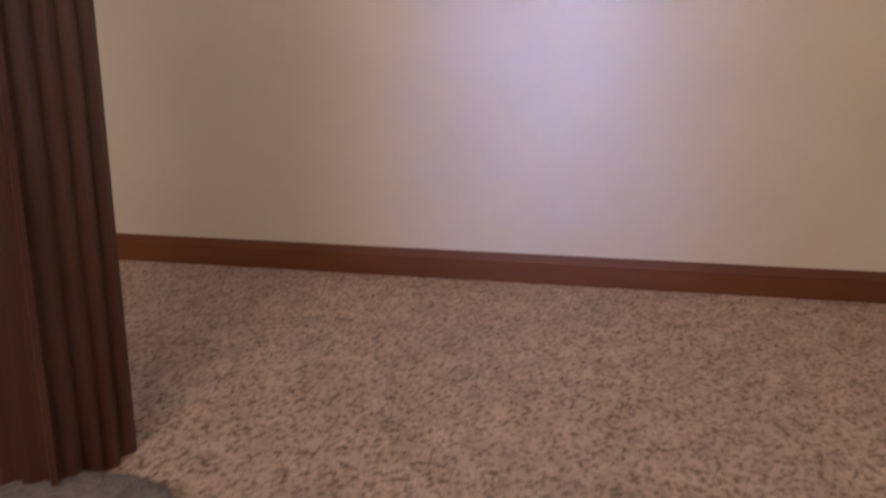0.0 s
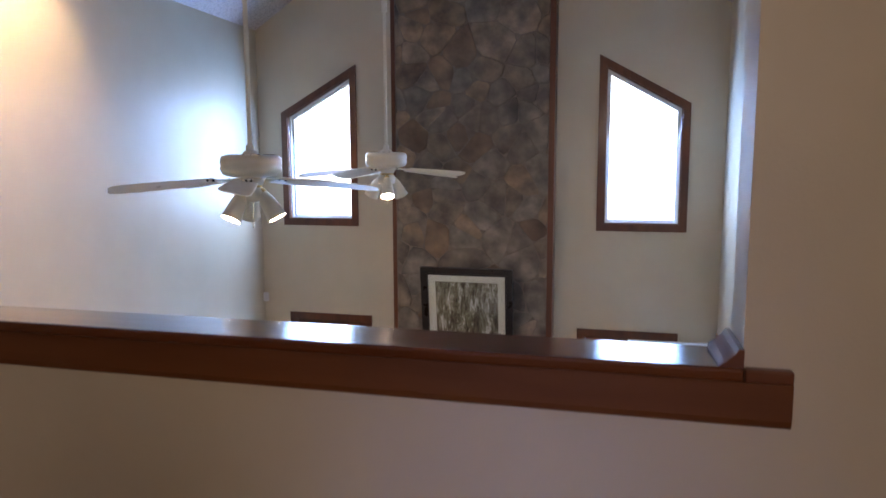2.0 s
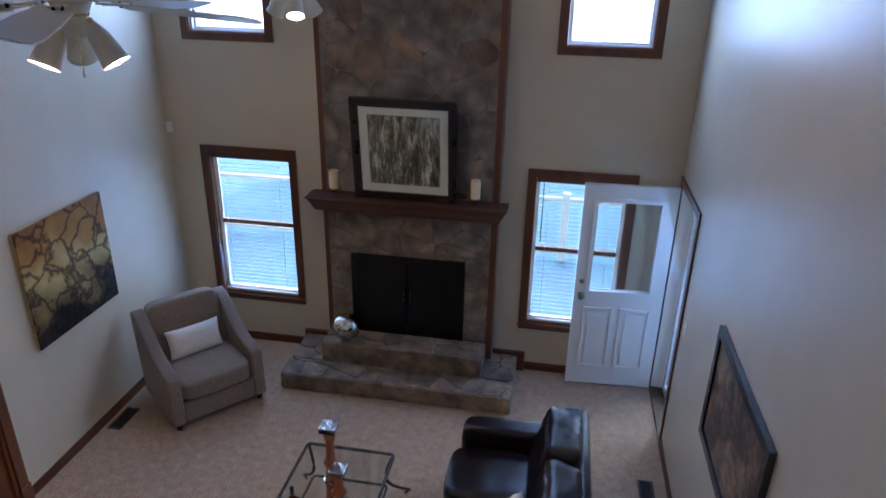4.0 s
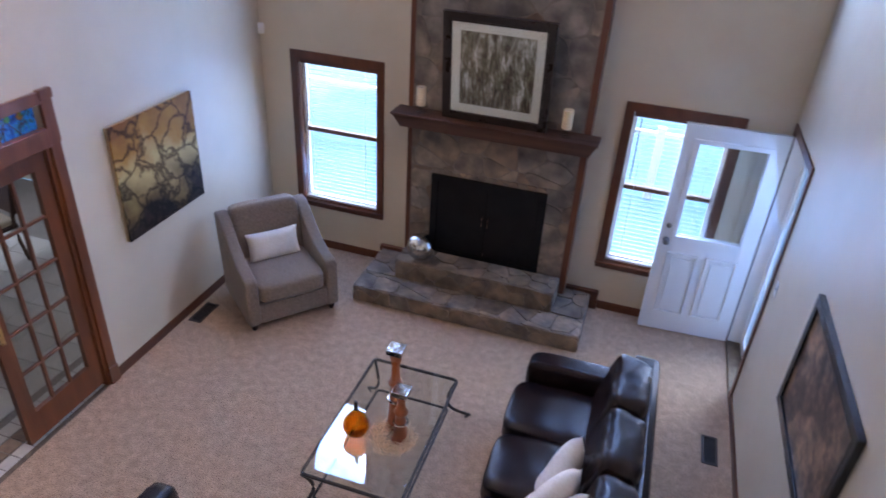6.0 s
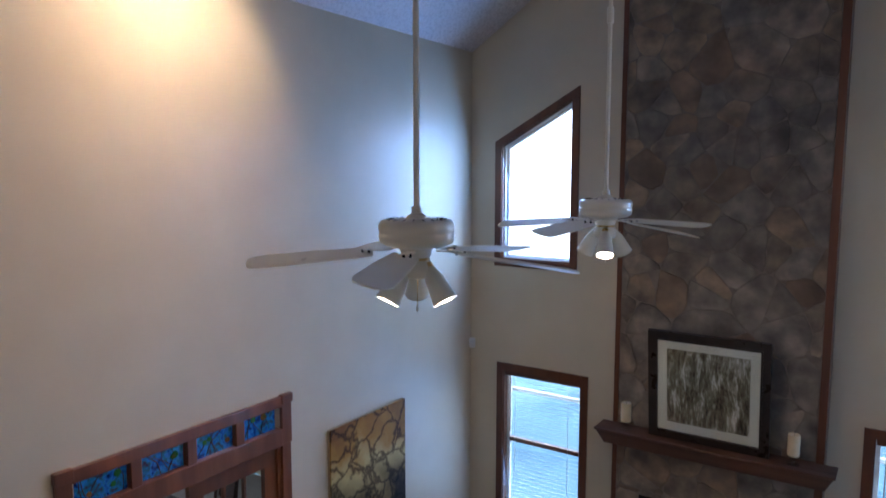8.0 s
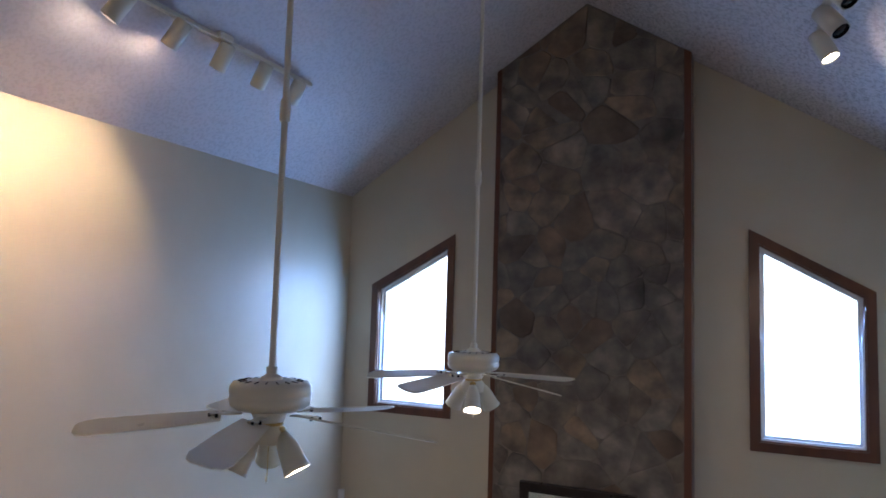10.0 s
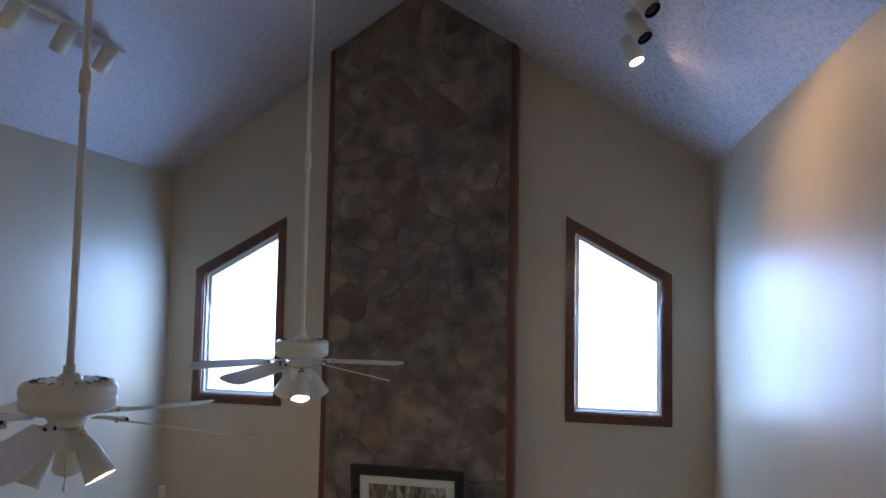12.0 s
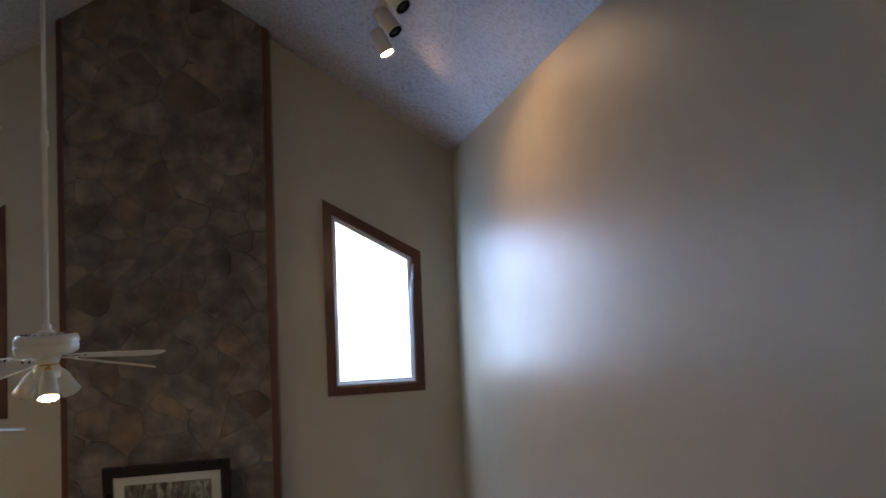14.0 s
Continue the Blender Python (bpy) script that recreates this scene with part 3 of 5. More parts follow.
def stones(parent, x0, x1, z0, z1, y, n_hint, seed, keep, top=None, depth=0.03, place=None, loose=0.0, tag="stone", mats=None):
    """Irregular flat stones that fill a rectangle: a jittered cell pattern, each cell its own outline."""
    rng = random.Random(seed)
    step = math.sqrt((x1 - x0) * (z1 - z0) / n_hint)
    nx, nz = max(1, round((x1 - x0) / step)), max(1, round((z1 - z0) / step))
    pts = []
    for j in range(-2, nz + 2):
        for i in range(-2, nx + 2):
            ox = 0.5 * (j % 2)
            if rng.random() < loose:       # a missing seed lets its neighbours grow
                continue
            pts.append(Vector((x0 + (i + 0.5 + ox + rng.uniform(-0.5, 0.5)) * (x1 - x0) / nx, z0 + (j + 0.5 + rng.uniform(-0.44, 0.44)) * (z1 - z0) / nz)))
    for p in pts:
        poly = [Vector(q) for q in ((x0, z0), (x1, z0), (x1, z1), (x0, z1))]
        if top:
            poly = [Vector(q) for q in top]
        for q in pts:
            d = q - p
            if q is p or d.length > 4 * step:
                continue
            # stones wider than tall: nearer neighbours above and below
            mid, nrm = (p + q) / 2, Vector((d.x, d.y * 1.15))
            out = []
            for i in range(len(poly)):
                a, b = poly[i], poly[(i + 1) % len(poly)]
                da, db = (a - mid).dot(nrm), (b - mid).dot(nrm)
                if da <= 0:
                    out.append(a)
                if da * db < 0:
                    out.append(a + (b - a) * (da / (da - db)))
            poly = out
            if len(poly) < 3:
                break
        if len(poly) < 3:
            continue
        c = sum(poly, Vector((0, 0))) / len(poly)
        if not keep(c):
            continue
        area2 = sum(poly[i].x * poly[(i + 1) % len(poly)].y - poly[(i + 1) % len(poly)].x * poly[i].y for i in range(len(poly)))
        if abs(area2) < 0.0006:
            continue
        if area2 < 0:
            poly.reverse()
        gap = 0.002
        ol = []
        for i, a in enumerate(poly):
            b = poly[(i + 1) % len(poly)]
            for f in (0.16, 0.5, 0.84) if (b - a).length > 0.07 else (0.3, 0.7):
                v = a.lerp(b, f)
                r = (v - c)
                k = max(0.2, 1 - gap / max(r.length, 0.01)) * (1 + rng.uniform(-0.030, 0.016))
                ol.append(c + r * k)
        lift = rng.uniform(0.18, 0.75) * depth * 0.5
        bm2 = bmesh.new()
        def at(v, dy):
            return bm2.verts.new((v.x, y + dy, v.y) if place is None else place(v.x, v.y, dy))
        back = [at(v, depth) for v in ol]
        mid_ = [at(v, 0.004 - lift) for v in ol]
        tilt = Vector((rng.uniform(-0.03, 0.03), rng.uniform(-0.03, 0.03)))
        front = [at(c + (v - c) * 0.950, -0.001 - lift + (v - c).dot(tilt)) for v in ol]
        k = len(ol)
        for i in range(k):
            j = (i + 1) % k
            bm2.faces.new((back[i], back[j], mid_[j], mid_[i]))
            bm2.faces.new((mid_[i], mid_[j], front[j], front[i]))
        bm2.faces.new(front)
        bmesh.ops.recalc_face_normals(bm2, faces=bm2.faces)
        part(tag, bm2, rng.choice(mats or (M_STONE, M_STONE, M_STONE_B, M_STONE_C, M_STONE_C, M_STONE_D)), parent)


def outside_firebox(c):
    return not (FB[0] - 0.0 < c.x < FB[1] + 0.0 and FB[2] < c.y < FB[3] + 0.02)


top_shape = [(SX0, 1.27), (SX1, 1.27), (SX1, ceil_z(SX1) - 0.01), (RIDGE_X, ceil_z(RIDGE_X) - 0.01), (SX0, ceil_z(SX0) - 0.01)]
stones(chimney, SX0, SX1, 1.27, 6.55, SY, 190, 3, lambda c: True, top_shape, loose=0.30)
stones(chimney, SX0, FB[0] - 0.004, 0.385, 1.265, SY, 8, 5, lambda c: True)
stones(chimney, FB[1] + 0.004, SX1, 0.385, 1.265, SY, 8, 6, lambda c: True)
stones(chimney, FB[0], FB[1], 1.205, 1.268, SY, 5, 7, lambda c: True)

# firebox: glass doors in a black frame
fire = thing("fireplace_doors", "black glass fireplace doors with small chrome pulls", "fireplace", pose(0, 0, 0))
part("frame", ring(bmesh.new(), [(FB[0] - 0.02, FB[2]), (FB[1] + 0.02, FB[2]), (FB[1] + 0.02, FB[3] + 0.02), (FB[0] - 0.02, FB[3] + 0.02)],
                   [(FB[0] + 0.045, FB[2] + 0.045), (FB[1] - 0.045, FB[2] + 0.045), (FB[1] - 0.045, FB[3] - 0.05), (FB[0] + 0.045, FB[3] - 0.05)], 1, SY - 0.035, SY - 0.012), M_BLACK, fire)
xm = (FB[0] + FB[1]) / 2
for x0, x1 in ((FB[0] + 0.046, xm - 0.002), (xm + 0.002, FB[1] - 0.046)):
    part("door", boxed(x0, SY - 0.028, FB[2] + 0.046, x1, SY - 0.016, FB[3] - 0.052, bevel=0.003), M_BLACK, fire)
for x in (xm - 0.03, xm + 0.03):
    part("pull", tube(bmesh.new(), [(x, SY - 0.03, 0.76), (x, SY - 0.05, 0.77), (x, SY - 0.05, 0.86), (x, SY - 0.03, 0.87)], 0.006), M_CHROME, fire)
part("back", boxed(FB[0] + 0.002, -0.08, FB[2] + 0.002, FB[1] - 0.002, -0.032, FB[3] - 0.002), M_BLACK, fire)

# hearth of two tiers
hearth = thing("hearth", "two-tier fieldstone hearth before the fireplace", "hearth", pose(0, 0, 0), kind="structure")
H1, H2, HY1, HY2 = 0.17, 0.375, -0.80, -0.52
part("lower_tier", boxed(1.31, HY1 + 0.006, 0.0, 3.484, -0.052, H1 - 0.006), M_MORTAR, hearth)
part("upper_tier", boxed(1.63, HY2 + 0.006, H1 - 0.005, 3.179, SY + 0.005, H2 - 0.006), M_MORTAR, hearth)
up = lambda z: (lambda u, v, dy: (u, v, z - dy))
stones(hearth, 1.30, 3.49, 0.004, H1, HY1, 16, 11, lambda c: True, depth=0.02, mats=(M_HEARTH, M_STONE, M_STONE_B))
stones(hearth, 1.625, 3.185, H1, H2, HY2, 12, 12, lambda c: True, depth=0.02, mats=(M_HEARTH, M_STONE, M_STONE_B))
stones(hearth, 1.30, 3.49, HY1, HY2 - 0.005, 0, 14, 13, lambda c: True, depth=0.02, mats=(M_HEARTH, M_STONE, M_STONE_B), place=up(H1))
stones(hearth, 1.625, 3.185, HY2, SY - 0.012, 0, 13, 14, lambda c: True, depth=0.02, mats=(M_HEARTH, M_STONE, M_STONE_B), place=up(H2))
stones(hearth, 1.30, 1.622, HY2, -0.055, 0, 3, 15, lambda c: True, depth=0.02, mats=(M_HEARTH, M_STONE, M_STONE_B), place=up(H1))
stones(hearth, 3.188, 3.49, HY2, -0.055, 0, 3, 16, lambda c: True, depth=0.02, mats=(M_HEARTH, M_STONE, M_STONE_B), place=up(H1))
stones(hearth, HY1, -0.055, 0.004, H1, 0, 3, 17, lambda c: True, depth=0.02, mats=(M_HEARTH, M_STONE, M_STONE_B), place=lambda u, v, dy: (3.49 - dy, u, v))
stones(hearth, HY2, SY - 0.012, H1, H2, 0, 2, 18, lambda c: True, depth=0.02, mats=(M_HEARTH, M_STONE, M_STONE_B), place=lambda u, v, dy: (3.185 - dy, u, v))

# mantel
mantel = thing("mantel_shelf", "dark stained wooden mantel beam on the chimney", "mantel", pose(0, 0, 0))
bm = boxed(1.535, -0.43, 1.690, 3.325, SY - 0.006, 1.811, bevel=0.006)
for v in bm.verts:
    if v.co.z < 1.725:
        v.co.x += 0.05 if v.co.x < 2.4 else -0.05
        v.co.y += 0.05 if v.co.y < -0.3 else 0
part("beam", bm, M_MANTEL, mantel)
part("shelf_board", boxed(1.52, -0.445, 1.8115, 3.34, SY - 0.005, 1.8305, bevel=0.005), M_MANTEL, mantel)

# ---- pictures ----
def blotch(name, cols, scale, warp, rough=0.5, coat=0.0, stretch=(1, 1, 1)):
    """A painted or printed surface: warped noise through a colour ramp."""
    m = bpy.data.materials.new(name)
    m.use_nodes = True
    n, link = m.node_tree.nodes, m.node_tree.links.new
    p = n["Principled BSDF"]
    tc, mp, no, vo, mix, ramp = (n.new(k) for k in ("ShaderNodeTexCoord", "ShaderNodeMapping", "ShaderNodeTexNoise", "ShaderNodeTexNoise", "ShaderNodeMixRGB", "ShaderNodeValToRGB"))
    mp.inputs["Scale"].default_value = stretch
    link(tc.outputs["Object"], mp.inputs[0])
    no.inputs["Scale"].default_value, no.inputs["Detail"].default_value, no.inputs["Distortion"].default_value = scale, 6, warp
    vo.inputs["Scale"].default_value, vo.inputs["Detail"].default_value = scale * 5, 4
    link(mp.outputs[0], no.inputs["Vector"])
    link(mp.outputs[0], vo.inputs["Vector"])
    mix.inputs[0].default_value = 0.35
    link(no.outputs[0], mix.inputs[1])
    link(vo.outputs[0], mix.inputs[2])
    link(mix.outputs[0], ramp.inputs[0])
    els = ramp.color_ramp.elements
    while len(els) < len(cols):
        els.new(0.5)
    for i, c in enumerate(cols):
        els[i].position, els[i].color = 0.37 + 0.27 * i / (len(cols) - 1), rgb(c)
    link(ramp.outputs[0], p.inputs["Base Color"])
    p.inputs["Roughness"].default_value = rough
    p.inputs["Coat Weight"].default_value = coat
    return m


def canvas_paint():
    """The painting: cream fields between dark branches, ochre above, near-black ground below."""
    m = bpy.data.materials.new("painted canvas")
    m.use_nodes = True
    n, link = m.node_tree.nodes, m.node_tree.links.new
    p = n["Principled BSDF"]
    tc, wob, mixv, vor, nz, sep = (n.new(k) for k in ("ShaderNodeTexCoord", "ShaderNodeTexNoise", "ShaderNodeMixRGB", "ShaderNodeTexVoronoi", "ShaderNodeTexNoise", "ShaderNodeSeparateXYZ"))
    wob.inputs["Scale"].default_value, wob.inputs["Detail"].default_value = 5.0, 4
    link(tc.outputs["Object"], wob.inputs["Vector"])
    mixv.blend_type = "ADD"
    mixv.inputs[0].default_value = 0.34
    link(tc.outputs["Object"], mixv.inputs[1])
    link(wob.outputs["Color"], mixv.inputs[2])
    vor.feature = "DISTANCE_TO_EDGE"
    vor.inputs["Scale"].default_value = 4.6
    link(mixv.outputs[0], vor.inputs["Vector"])
    lines = n.new("ShaderNodeValToRGB")
    lines.color_ramp.elements[0].position, lines.color_ramp.elements[0].color = 0.012, (0.13, 0.09, 0.05, 1)
    lines.color_ramp.elements[1].position, lines.color_ramp.elements[1].color = 0.11, (1, 1, 1, 1)
    link(vor.outputs["Distance"], lines.inputs[0])
    nz.inputs["Scale"].default_value, nz.inputs["Detail"].default_value = 3.2, 6
    link(tc.outputs["Object"], nz.inputs["Vector"])
    link(tc.outputs["Object"], sep.inputs[0])
    add = n.new("ShaderNodeMath")
    add.operation = "MULTIPLY_ADD"
    add.inputs[1].default_value = 0.72
    link(nz.outputs[0], add.inputs[0])
    link(sep.outputs["Z"], add.inputs[2])
    field = n.new("ShaderNodeValToRGB")
    els = field.color_ramp.elements
    for pos, c in ((0.26, (0.42, 0.235, 0.040)), (0.45, (0.50, 0.365, 0.15)), (0.62, (0.38, 0.18, 0.032))):
        els.new(pos).color = rgb(c)
    els[0].position, els[0].color = -0.0, (0.022, 0.014, 0.012, 1)
    els[-1].position, els[-1].color = 0.80, (0.22, 0.085, 0.018, 1)
    els[1].position = 0.10
    els[1].color = (0.13, 0.085, 0.03, 1)
    link(add.outputs[0], field.inputs[0])
    mul = n.new("ShaderNodeMixRGB")
    mul.blend_type, mul.inputs[0].default_value = "MULTIPLY", 0.85
    link(field.outputs[0], mul.inputs[1])
    link(lines.outputs[0], mul.inputs[2])
    link(mul.outputs[0], p.inputs["Base Color"])
    p.inputs["Roughness"].default_value = 0.55
    p.inputs["Specular IOR Level"].default_value = 0.15
    return m


# print colours lightened to include the room's reflection in the glazing
M_PRINT = blotch("woodland print with glare", [(0.030, 0.024, 0.018), (0.14, 0.10, 0.07), (0.20, 0.19, 0.13), (0.42, 0.38, 0.32), (0.78, 0.77, 0.75)], 11, 0.9, 0.4, 0.0, (2.0, 1, 0.45))
M_CANVAS = canvas_paint()
M_RPRINT = blotch("dark abstract print", [(0.02, 0.012, 0.010), (0.08, 0.045, 0.028), (0.22, 0.14, 0.09), (0.42, 0.25, 0.14)], 3.5, 0.8, 0.45)
M_TREE = material("dark brown tree paint", (0.045, 0.030, 0.016), (0.025, 0.016, 0.009), scale=20, rough=0.55)

picture = thing("framed_picture", "dark-framed woodland print with glare with wide cream mat", "picture", pose(2.425, -0.315, 1.831, 7, 0, 0))
PW, PH = 0.460, 0.925
fr = [(-PW, 0), (PW, 0), (PW, PH), (-PW, PH)]
part("frame", ring(bmesh.new(), fr, inset(fr, 0.065), 1, -0.025, 0.012), M_BLACKFRAME, picture, "dark moulded frame")
part("frame_lip", ring(bmesh.new(), inset(fr, 0.058), inset(fr, 0.072), 1, -0.030, 0.004), M_BLACKFRAME, picture)
part("mat_board", ring(bmesh.new(), inset(fr, 0.066), inset(fr, 0.145), 1, -0.006, 0.003), M_MAT, picture, "cream mat board")
part("print", prism(bmesh.new(), inset(fr, 0.1455), 1, -0.002, 0.002), M_PRINT, picture, "brown and green woodland print with glare")
part("glazing", prism(bmesh.new(), inset(fr, 0.074), 1, -0.012, -0.010), M_GLASS, picture)

canvas = thing("canvas_painting", "unframed canvas of a branching tree in ochres", "painting", pose(0.003, -1.657, 1.540))
o = [(-0.48, -0.472), (0.48, -0.472), (0.48, 0.472), (-0.48, 0.472)]
part("stretcher_frame", ring(bmesh.new(), inset(o, 0.003), inset(o, 0.045), 0, 0.0, 0.022), material("pale stretcher pine", (0.42, 0.30, 0.18), rough=0.7), canvas, "pale pine stretcher bars")
part("painted_face", boxed(0.0225, -0.48, -0.472, 0.036, 0.48, 0.472, bevel=0.004), M_CANVAS, canvas, "painted tree in ochre and cream")


rp = thing("framed_print", "black-framed dark abstract print on the wall", "picture", pose(W - 0.002, -2.700, 1.455))
fr = [(-0.58, -0.39), (0.58, -0.39), (0.58, 0.39), (-0.58, 0.39)]
part("frame", ring(bmesh.new(), fr, inset(fr, 0.055), 0, -0.035, 0), material("black gloss frame", (0.008, 0.008, 0.010), (0.012, 0.012, 0.015), rough=0.24), rp, "glossy black frame")
part("print", prism(bmesh.new(), inset(fr, 0.0555), 0, -0.018, -0.003), M_RPRINT, rp)

# ---- open half-glazed door ----
DW, DH, DT = 0.805, 2.03, 0.042
door = thing("door_1", "white half-glazed panel door standing open", "door", pose(W - 0.022, -0.105, 0.022, 0, 0, 183.5), kind="structure")
g = [(0.125, 1.0), (DW - 0.125, 1.0), (DW - 0.125, DH - 0.15), (0.125, DH - 0.15)]
part("leaf", ring(bmesh.new(), [(0, 0), (DW, 0), (DW, DH), (0, DH)], g, 1, -DT / 2, DT / 2), M_WHITE, door)
for a, b in ((-DT / 2 - 0.010, -DT / 2 + 0.0), (DT / 2 - 0.0, DT / 2 + 0.010)):
    gg = inset(g, -0.03)
    part("glazing_bead", ring(bmesh.new(), gg, inset(g, 0.008), 1, a, b), M_WHITE, door)
p = part("pane", prism(bmesh.new(), g, 1, -0.003, 0.003), M_GLASS, door)
p.visible_shadow = False
for x0, x1 in ((0.10, 0.37), (0.435, 0.705)):
    q = [(x0, 0.20), (x1, 0.20), (x1, 0.84), (x0, 0.84)]
    for y0, y1 in ((DT / 2, DT / 2 + 0.006), (-DT / 2 - 0.006, -DT / 2)):
        part("panel_moulding", ring(bmesh.new(), q, inset(q, 0.020), 1, y0 - (0.008 if y0 < 0 else 0), y1 + (0.008 if y0 > 0 else 0)), M_WHITE, door)
        bm = prism(bmesh.new(), inset(q, 0.050), 1, y0 if y0 > 0 else y0 - 0.004, y1 + 0.004 if y0 > 0 else y1)
        part("raised_panel", bm, M_WHITE, door)
for z, r in ((0.98, 0.028), (1.12, 0.024)):
    for s in (1, -1):
        m = Matrix.Translation((DW - 0.06, s * DT / 2, z - 0.02)) @ pose(0, 0, 0, -90 * s, 0, 0)
        prof = [(r, 0), (r, 0.006), (0.011, 0.010), (0.011, 0.035), (0.027, 0.045), (0.029, 0.058), (0.018, 0.068)] if z < 1 else [(r, 0), (r, 0.010), (0.016, 0.014), (0.012, 0.018)]
        part("knob" if z < 1 else "deadbolt", lathe(bmesh.new(), prof, 18, m=m), M_NICKEL, door, "dark nickel lock fitting", smooth=True)
for z in (0.22, 1.02, 1.82):
    part("hinge", boxed(-0.012, -0.03, z - 0.05, 0.004, -0.018, z + 0.05, bevel=0.002), M_BRASS, door)
frame_ = thing("door_frame_1", "stained wooden casing round the side door", "door frame", pose(0, 0, 0), kind="structure")
part("casing", boxed(W - 0.016, DOOR0 - 0.065, 0, W, DOOR0 + 0.004, DOORZ + 0.065, bevel=0.004), M_WOOD, frame_)
part("casing", boxed(W - 0.016, DOOR1 - 0.004, 0, W, -0.015, DOORZ + 0.065, bevel=0.004), M_WOOD, frame_)
part("casing", boxed(W - 0.016, DOOR0 + 0.004, DOORZ - 0.004, W, DOOR1 - 0.004, DOORZ + 0.065, bevel=0.004), M_WOODY, frame_)
part("jamb", boxed(W + 0.001, DOOR0 + 0.001, 0, W + T - 0.002, DOOR0 + 0.02, DOORZ - 0.001), M_WHITE, frame_, "white door jamb")
part("jamb", boxed(W + 0.001, DOOR1 - 0.02, 0, W + T - 0.002, DOOR1 - 0.001, DOORZ - 0.001), M_WHITE, frame_, "white door jamb")
part("jamb", boxed(W + 0.001, DOOR0 + 0.021, DOORZ - 0.02, W + T - 0.002, DOOR1 - 0.021, DOORZ - 0.001), M_WHITE, frame_, "white door jamb")
part("threshold", boxed(W - 0.01, DOOR0 + 0.021, 0.001, W + T, DOOR1 - 0.021, 0.022, bevel=0.004), M_BRONZE, frame_, "dull bronze threshold")
# storm door leaf outside the opening
storm = thing("storm_door", "white storm door across the side opening", "door", pose(W + T - 0.03, DOOR0 + 0.03, 0.03))
q = [(0, 0), (DOOR1 - DOOR0 - 0.06, 0), (DOOR1 - DOOR0 - 0.06, 2.0), (0, 2.0)]
part("stile_frame", ring(bmesh.new(), q, inset(q, 0.09), 0, 0, 0.025), M_WHITE, storm)
pp = part("pane", prism(bmesh.new(), inset(q, 0.088), 0, 0.010, 0.014), M_GLASS, storm)
pp.visible_shadow = False
part("handle", boxed(-0.035, 0.03, 1.0, -0.001, 0.055, 1.12, bevel=0.005), M_BRASS, storm)

# small fixtures
sw = thing("light_switch", "white light switch plate on the wall", "switch", pose(W - 0.001, -1.115, 1.245))
part("plate", boxed(-0.006, -0.035, -0.057, 0, 0.035, 0.057, bevel=0.003), M_WHITE, sw)
part("toggle", boxed(-0.016, -0.005, -0.010, -0.006, 0.005, 0.012, bevel=0.002), M_WHITE, sw)
ms = thing("motion_sensor", "small white alarm sensor in the room corner", "sensor", pose(0.03, -0.03, 2.285, 0, 0, 45))
part("housing", boxed(-0.03, -0.035, -0.05, 0.03, 0.012, 0.05, bevel=0.012), M_WHITE, ms)


def register(name, x, y, sx, sy):
    r = thing(name, "brown metal floor register in the carpet", "floor vent", pose(x, y, 0.0), group="floor registers")
    fr = [(-sx, -sy), (sx, -sy), (sx, sy), (-sx, sy)]
    part("rim", ring(bmesh.new(), fr, inset(fr, 0.018), 2, 0.001, 0.008), M_VENT, r)
    part("tray", boxed(-sx + 0.015, -sy + 0.015, 0.0005, sx - 0.015, sy - 0.015, 0.002), M_BLACK, r)
    me = None
    y = -sy + 0.03
    while y < sy - 0.02:
        if me is None:
            s = part("slat", boxed(-sx + 0.018, -0.003, 0.002, sx - 0.018, 0.003, 0.006), M_VENT, r)
            me = s.data
        else:
            s = new("slat", me)
            s.parent = r
        s.matrix_basis = pose(0, y, 0)
        y += 0.018
    return r


register("floor_register", 0.118, -1.53, 0.062, 0.150)
register("floor_register", 4.64, -1.585, 0.060, 0.150)

# ---- french doors to the dining room ----
fd = thing("french_door_frame", "stained wooden casing with a stained-glass transom", "door frame", pose(0, 0, 0), kind="structure")
C0, C1 = FD0 - 0.08, FD1 + 0.08
for y0, y1 in ((C0, FD0 + 0.004), (FD1 - 0.004, C1)):
    part("casing", boxed(0.0, y0, 0, 0.022, y1, 2.06, bevel=0.004), M_FDOOR, fd)
    part("plinth_block", boxed(0.0, y0 - 0.005, 0.0, 0.032, y1 + 0.005, 0.16, bevel=0.005), M_FDOOR, fd)
    part("upper_casing", boxed(0.0, y0 - 0.004, 2.062, 0.030, y1 + 0.004, 2.36, bevel=0.005), M_FDOOR, fd)
    part("corner_block", boxed(0.0, y0 - 0.010, 2.362, 0.042, y1 + 0.010, 2.43, bevel=0.006), M_FDOOR, fd)
part("head", boxed(0.0, FD0 + 0.006, 2.362 - 0.02, 0.034, FD1 - 0.006, 2.42, bevel=0.005), M_FDOOR, fd)
part("transom_bar", boxed(-T, FD0 + 0.001, 2.05, 0.030, FD1 - 0.001, 2.18, bevel=0.006), M_FDOOR, fd)
for y0, y1 in ((FD0 + 0.001, FD0 + 0.03), (FD1 - 0.03, FD1 - 0.001)):
    part("jamb", boxed(-T, y0, 0, -0.001, y1, 2.049), M_FDOOR, fd)
M_STAINED = blotch("blue stained glass", [(0.006, 0.03, 0.12), (0.01, 0.12, 0.50), (0.02, 0.27, 0.75), (0.02, 0.20, 0.32), (0.06, 0.06, 0.12)], 9, 1.2, 0.1, 0.5)
span = (FD1 - FD0) / 4
M_LEAD = material("lead came", (0.03, 0.03, 0.03), rough=0.5)
rng = random.Random(4)
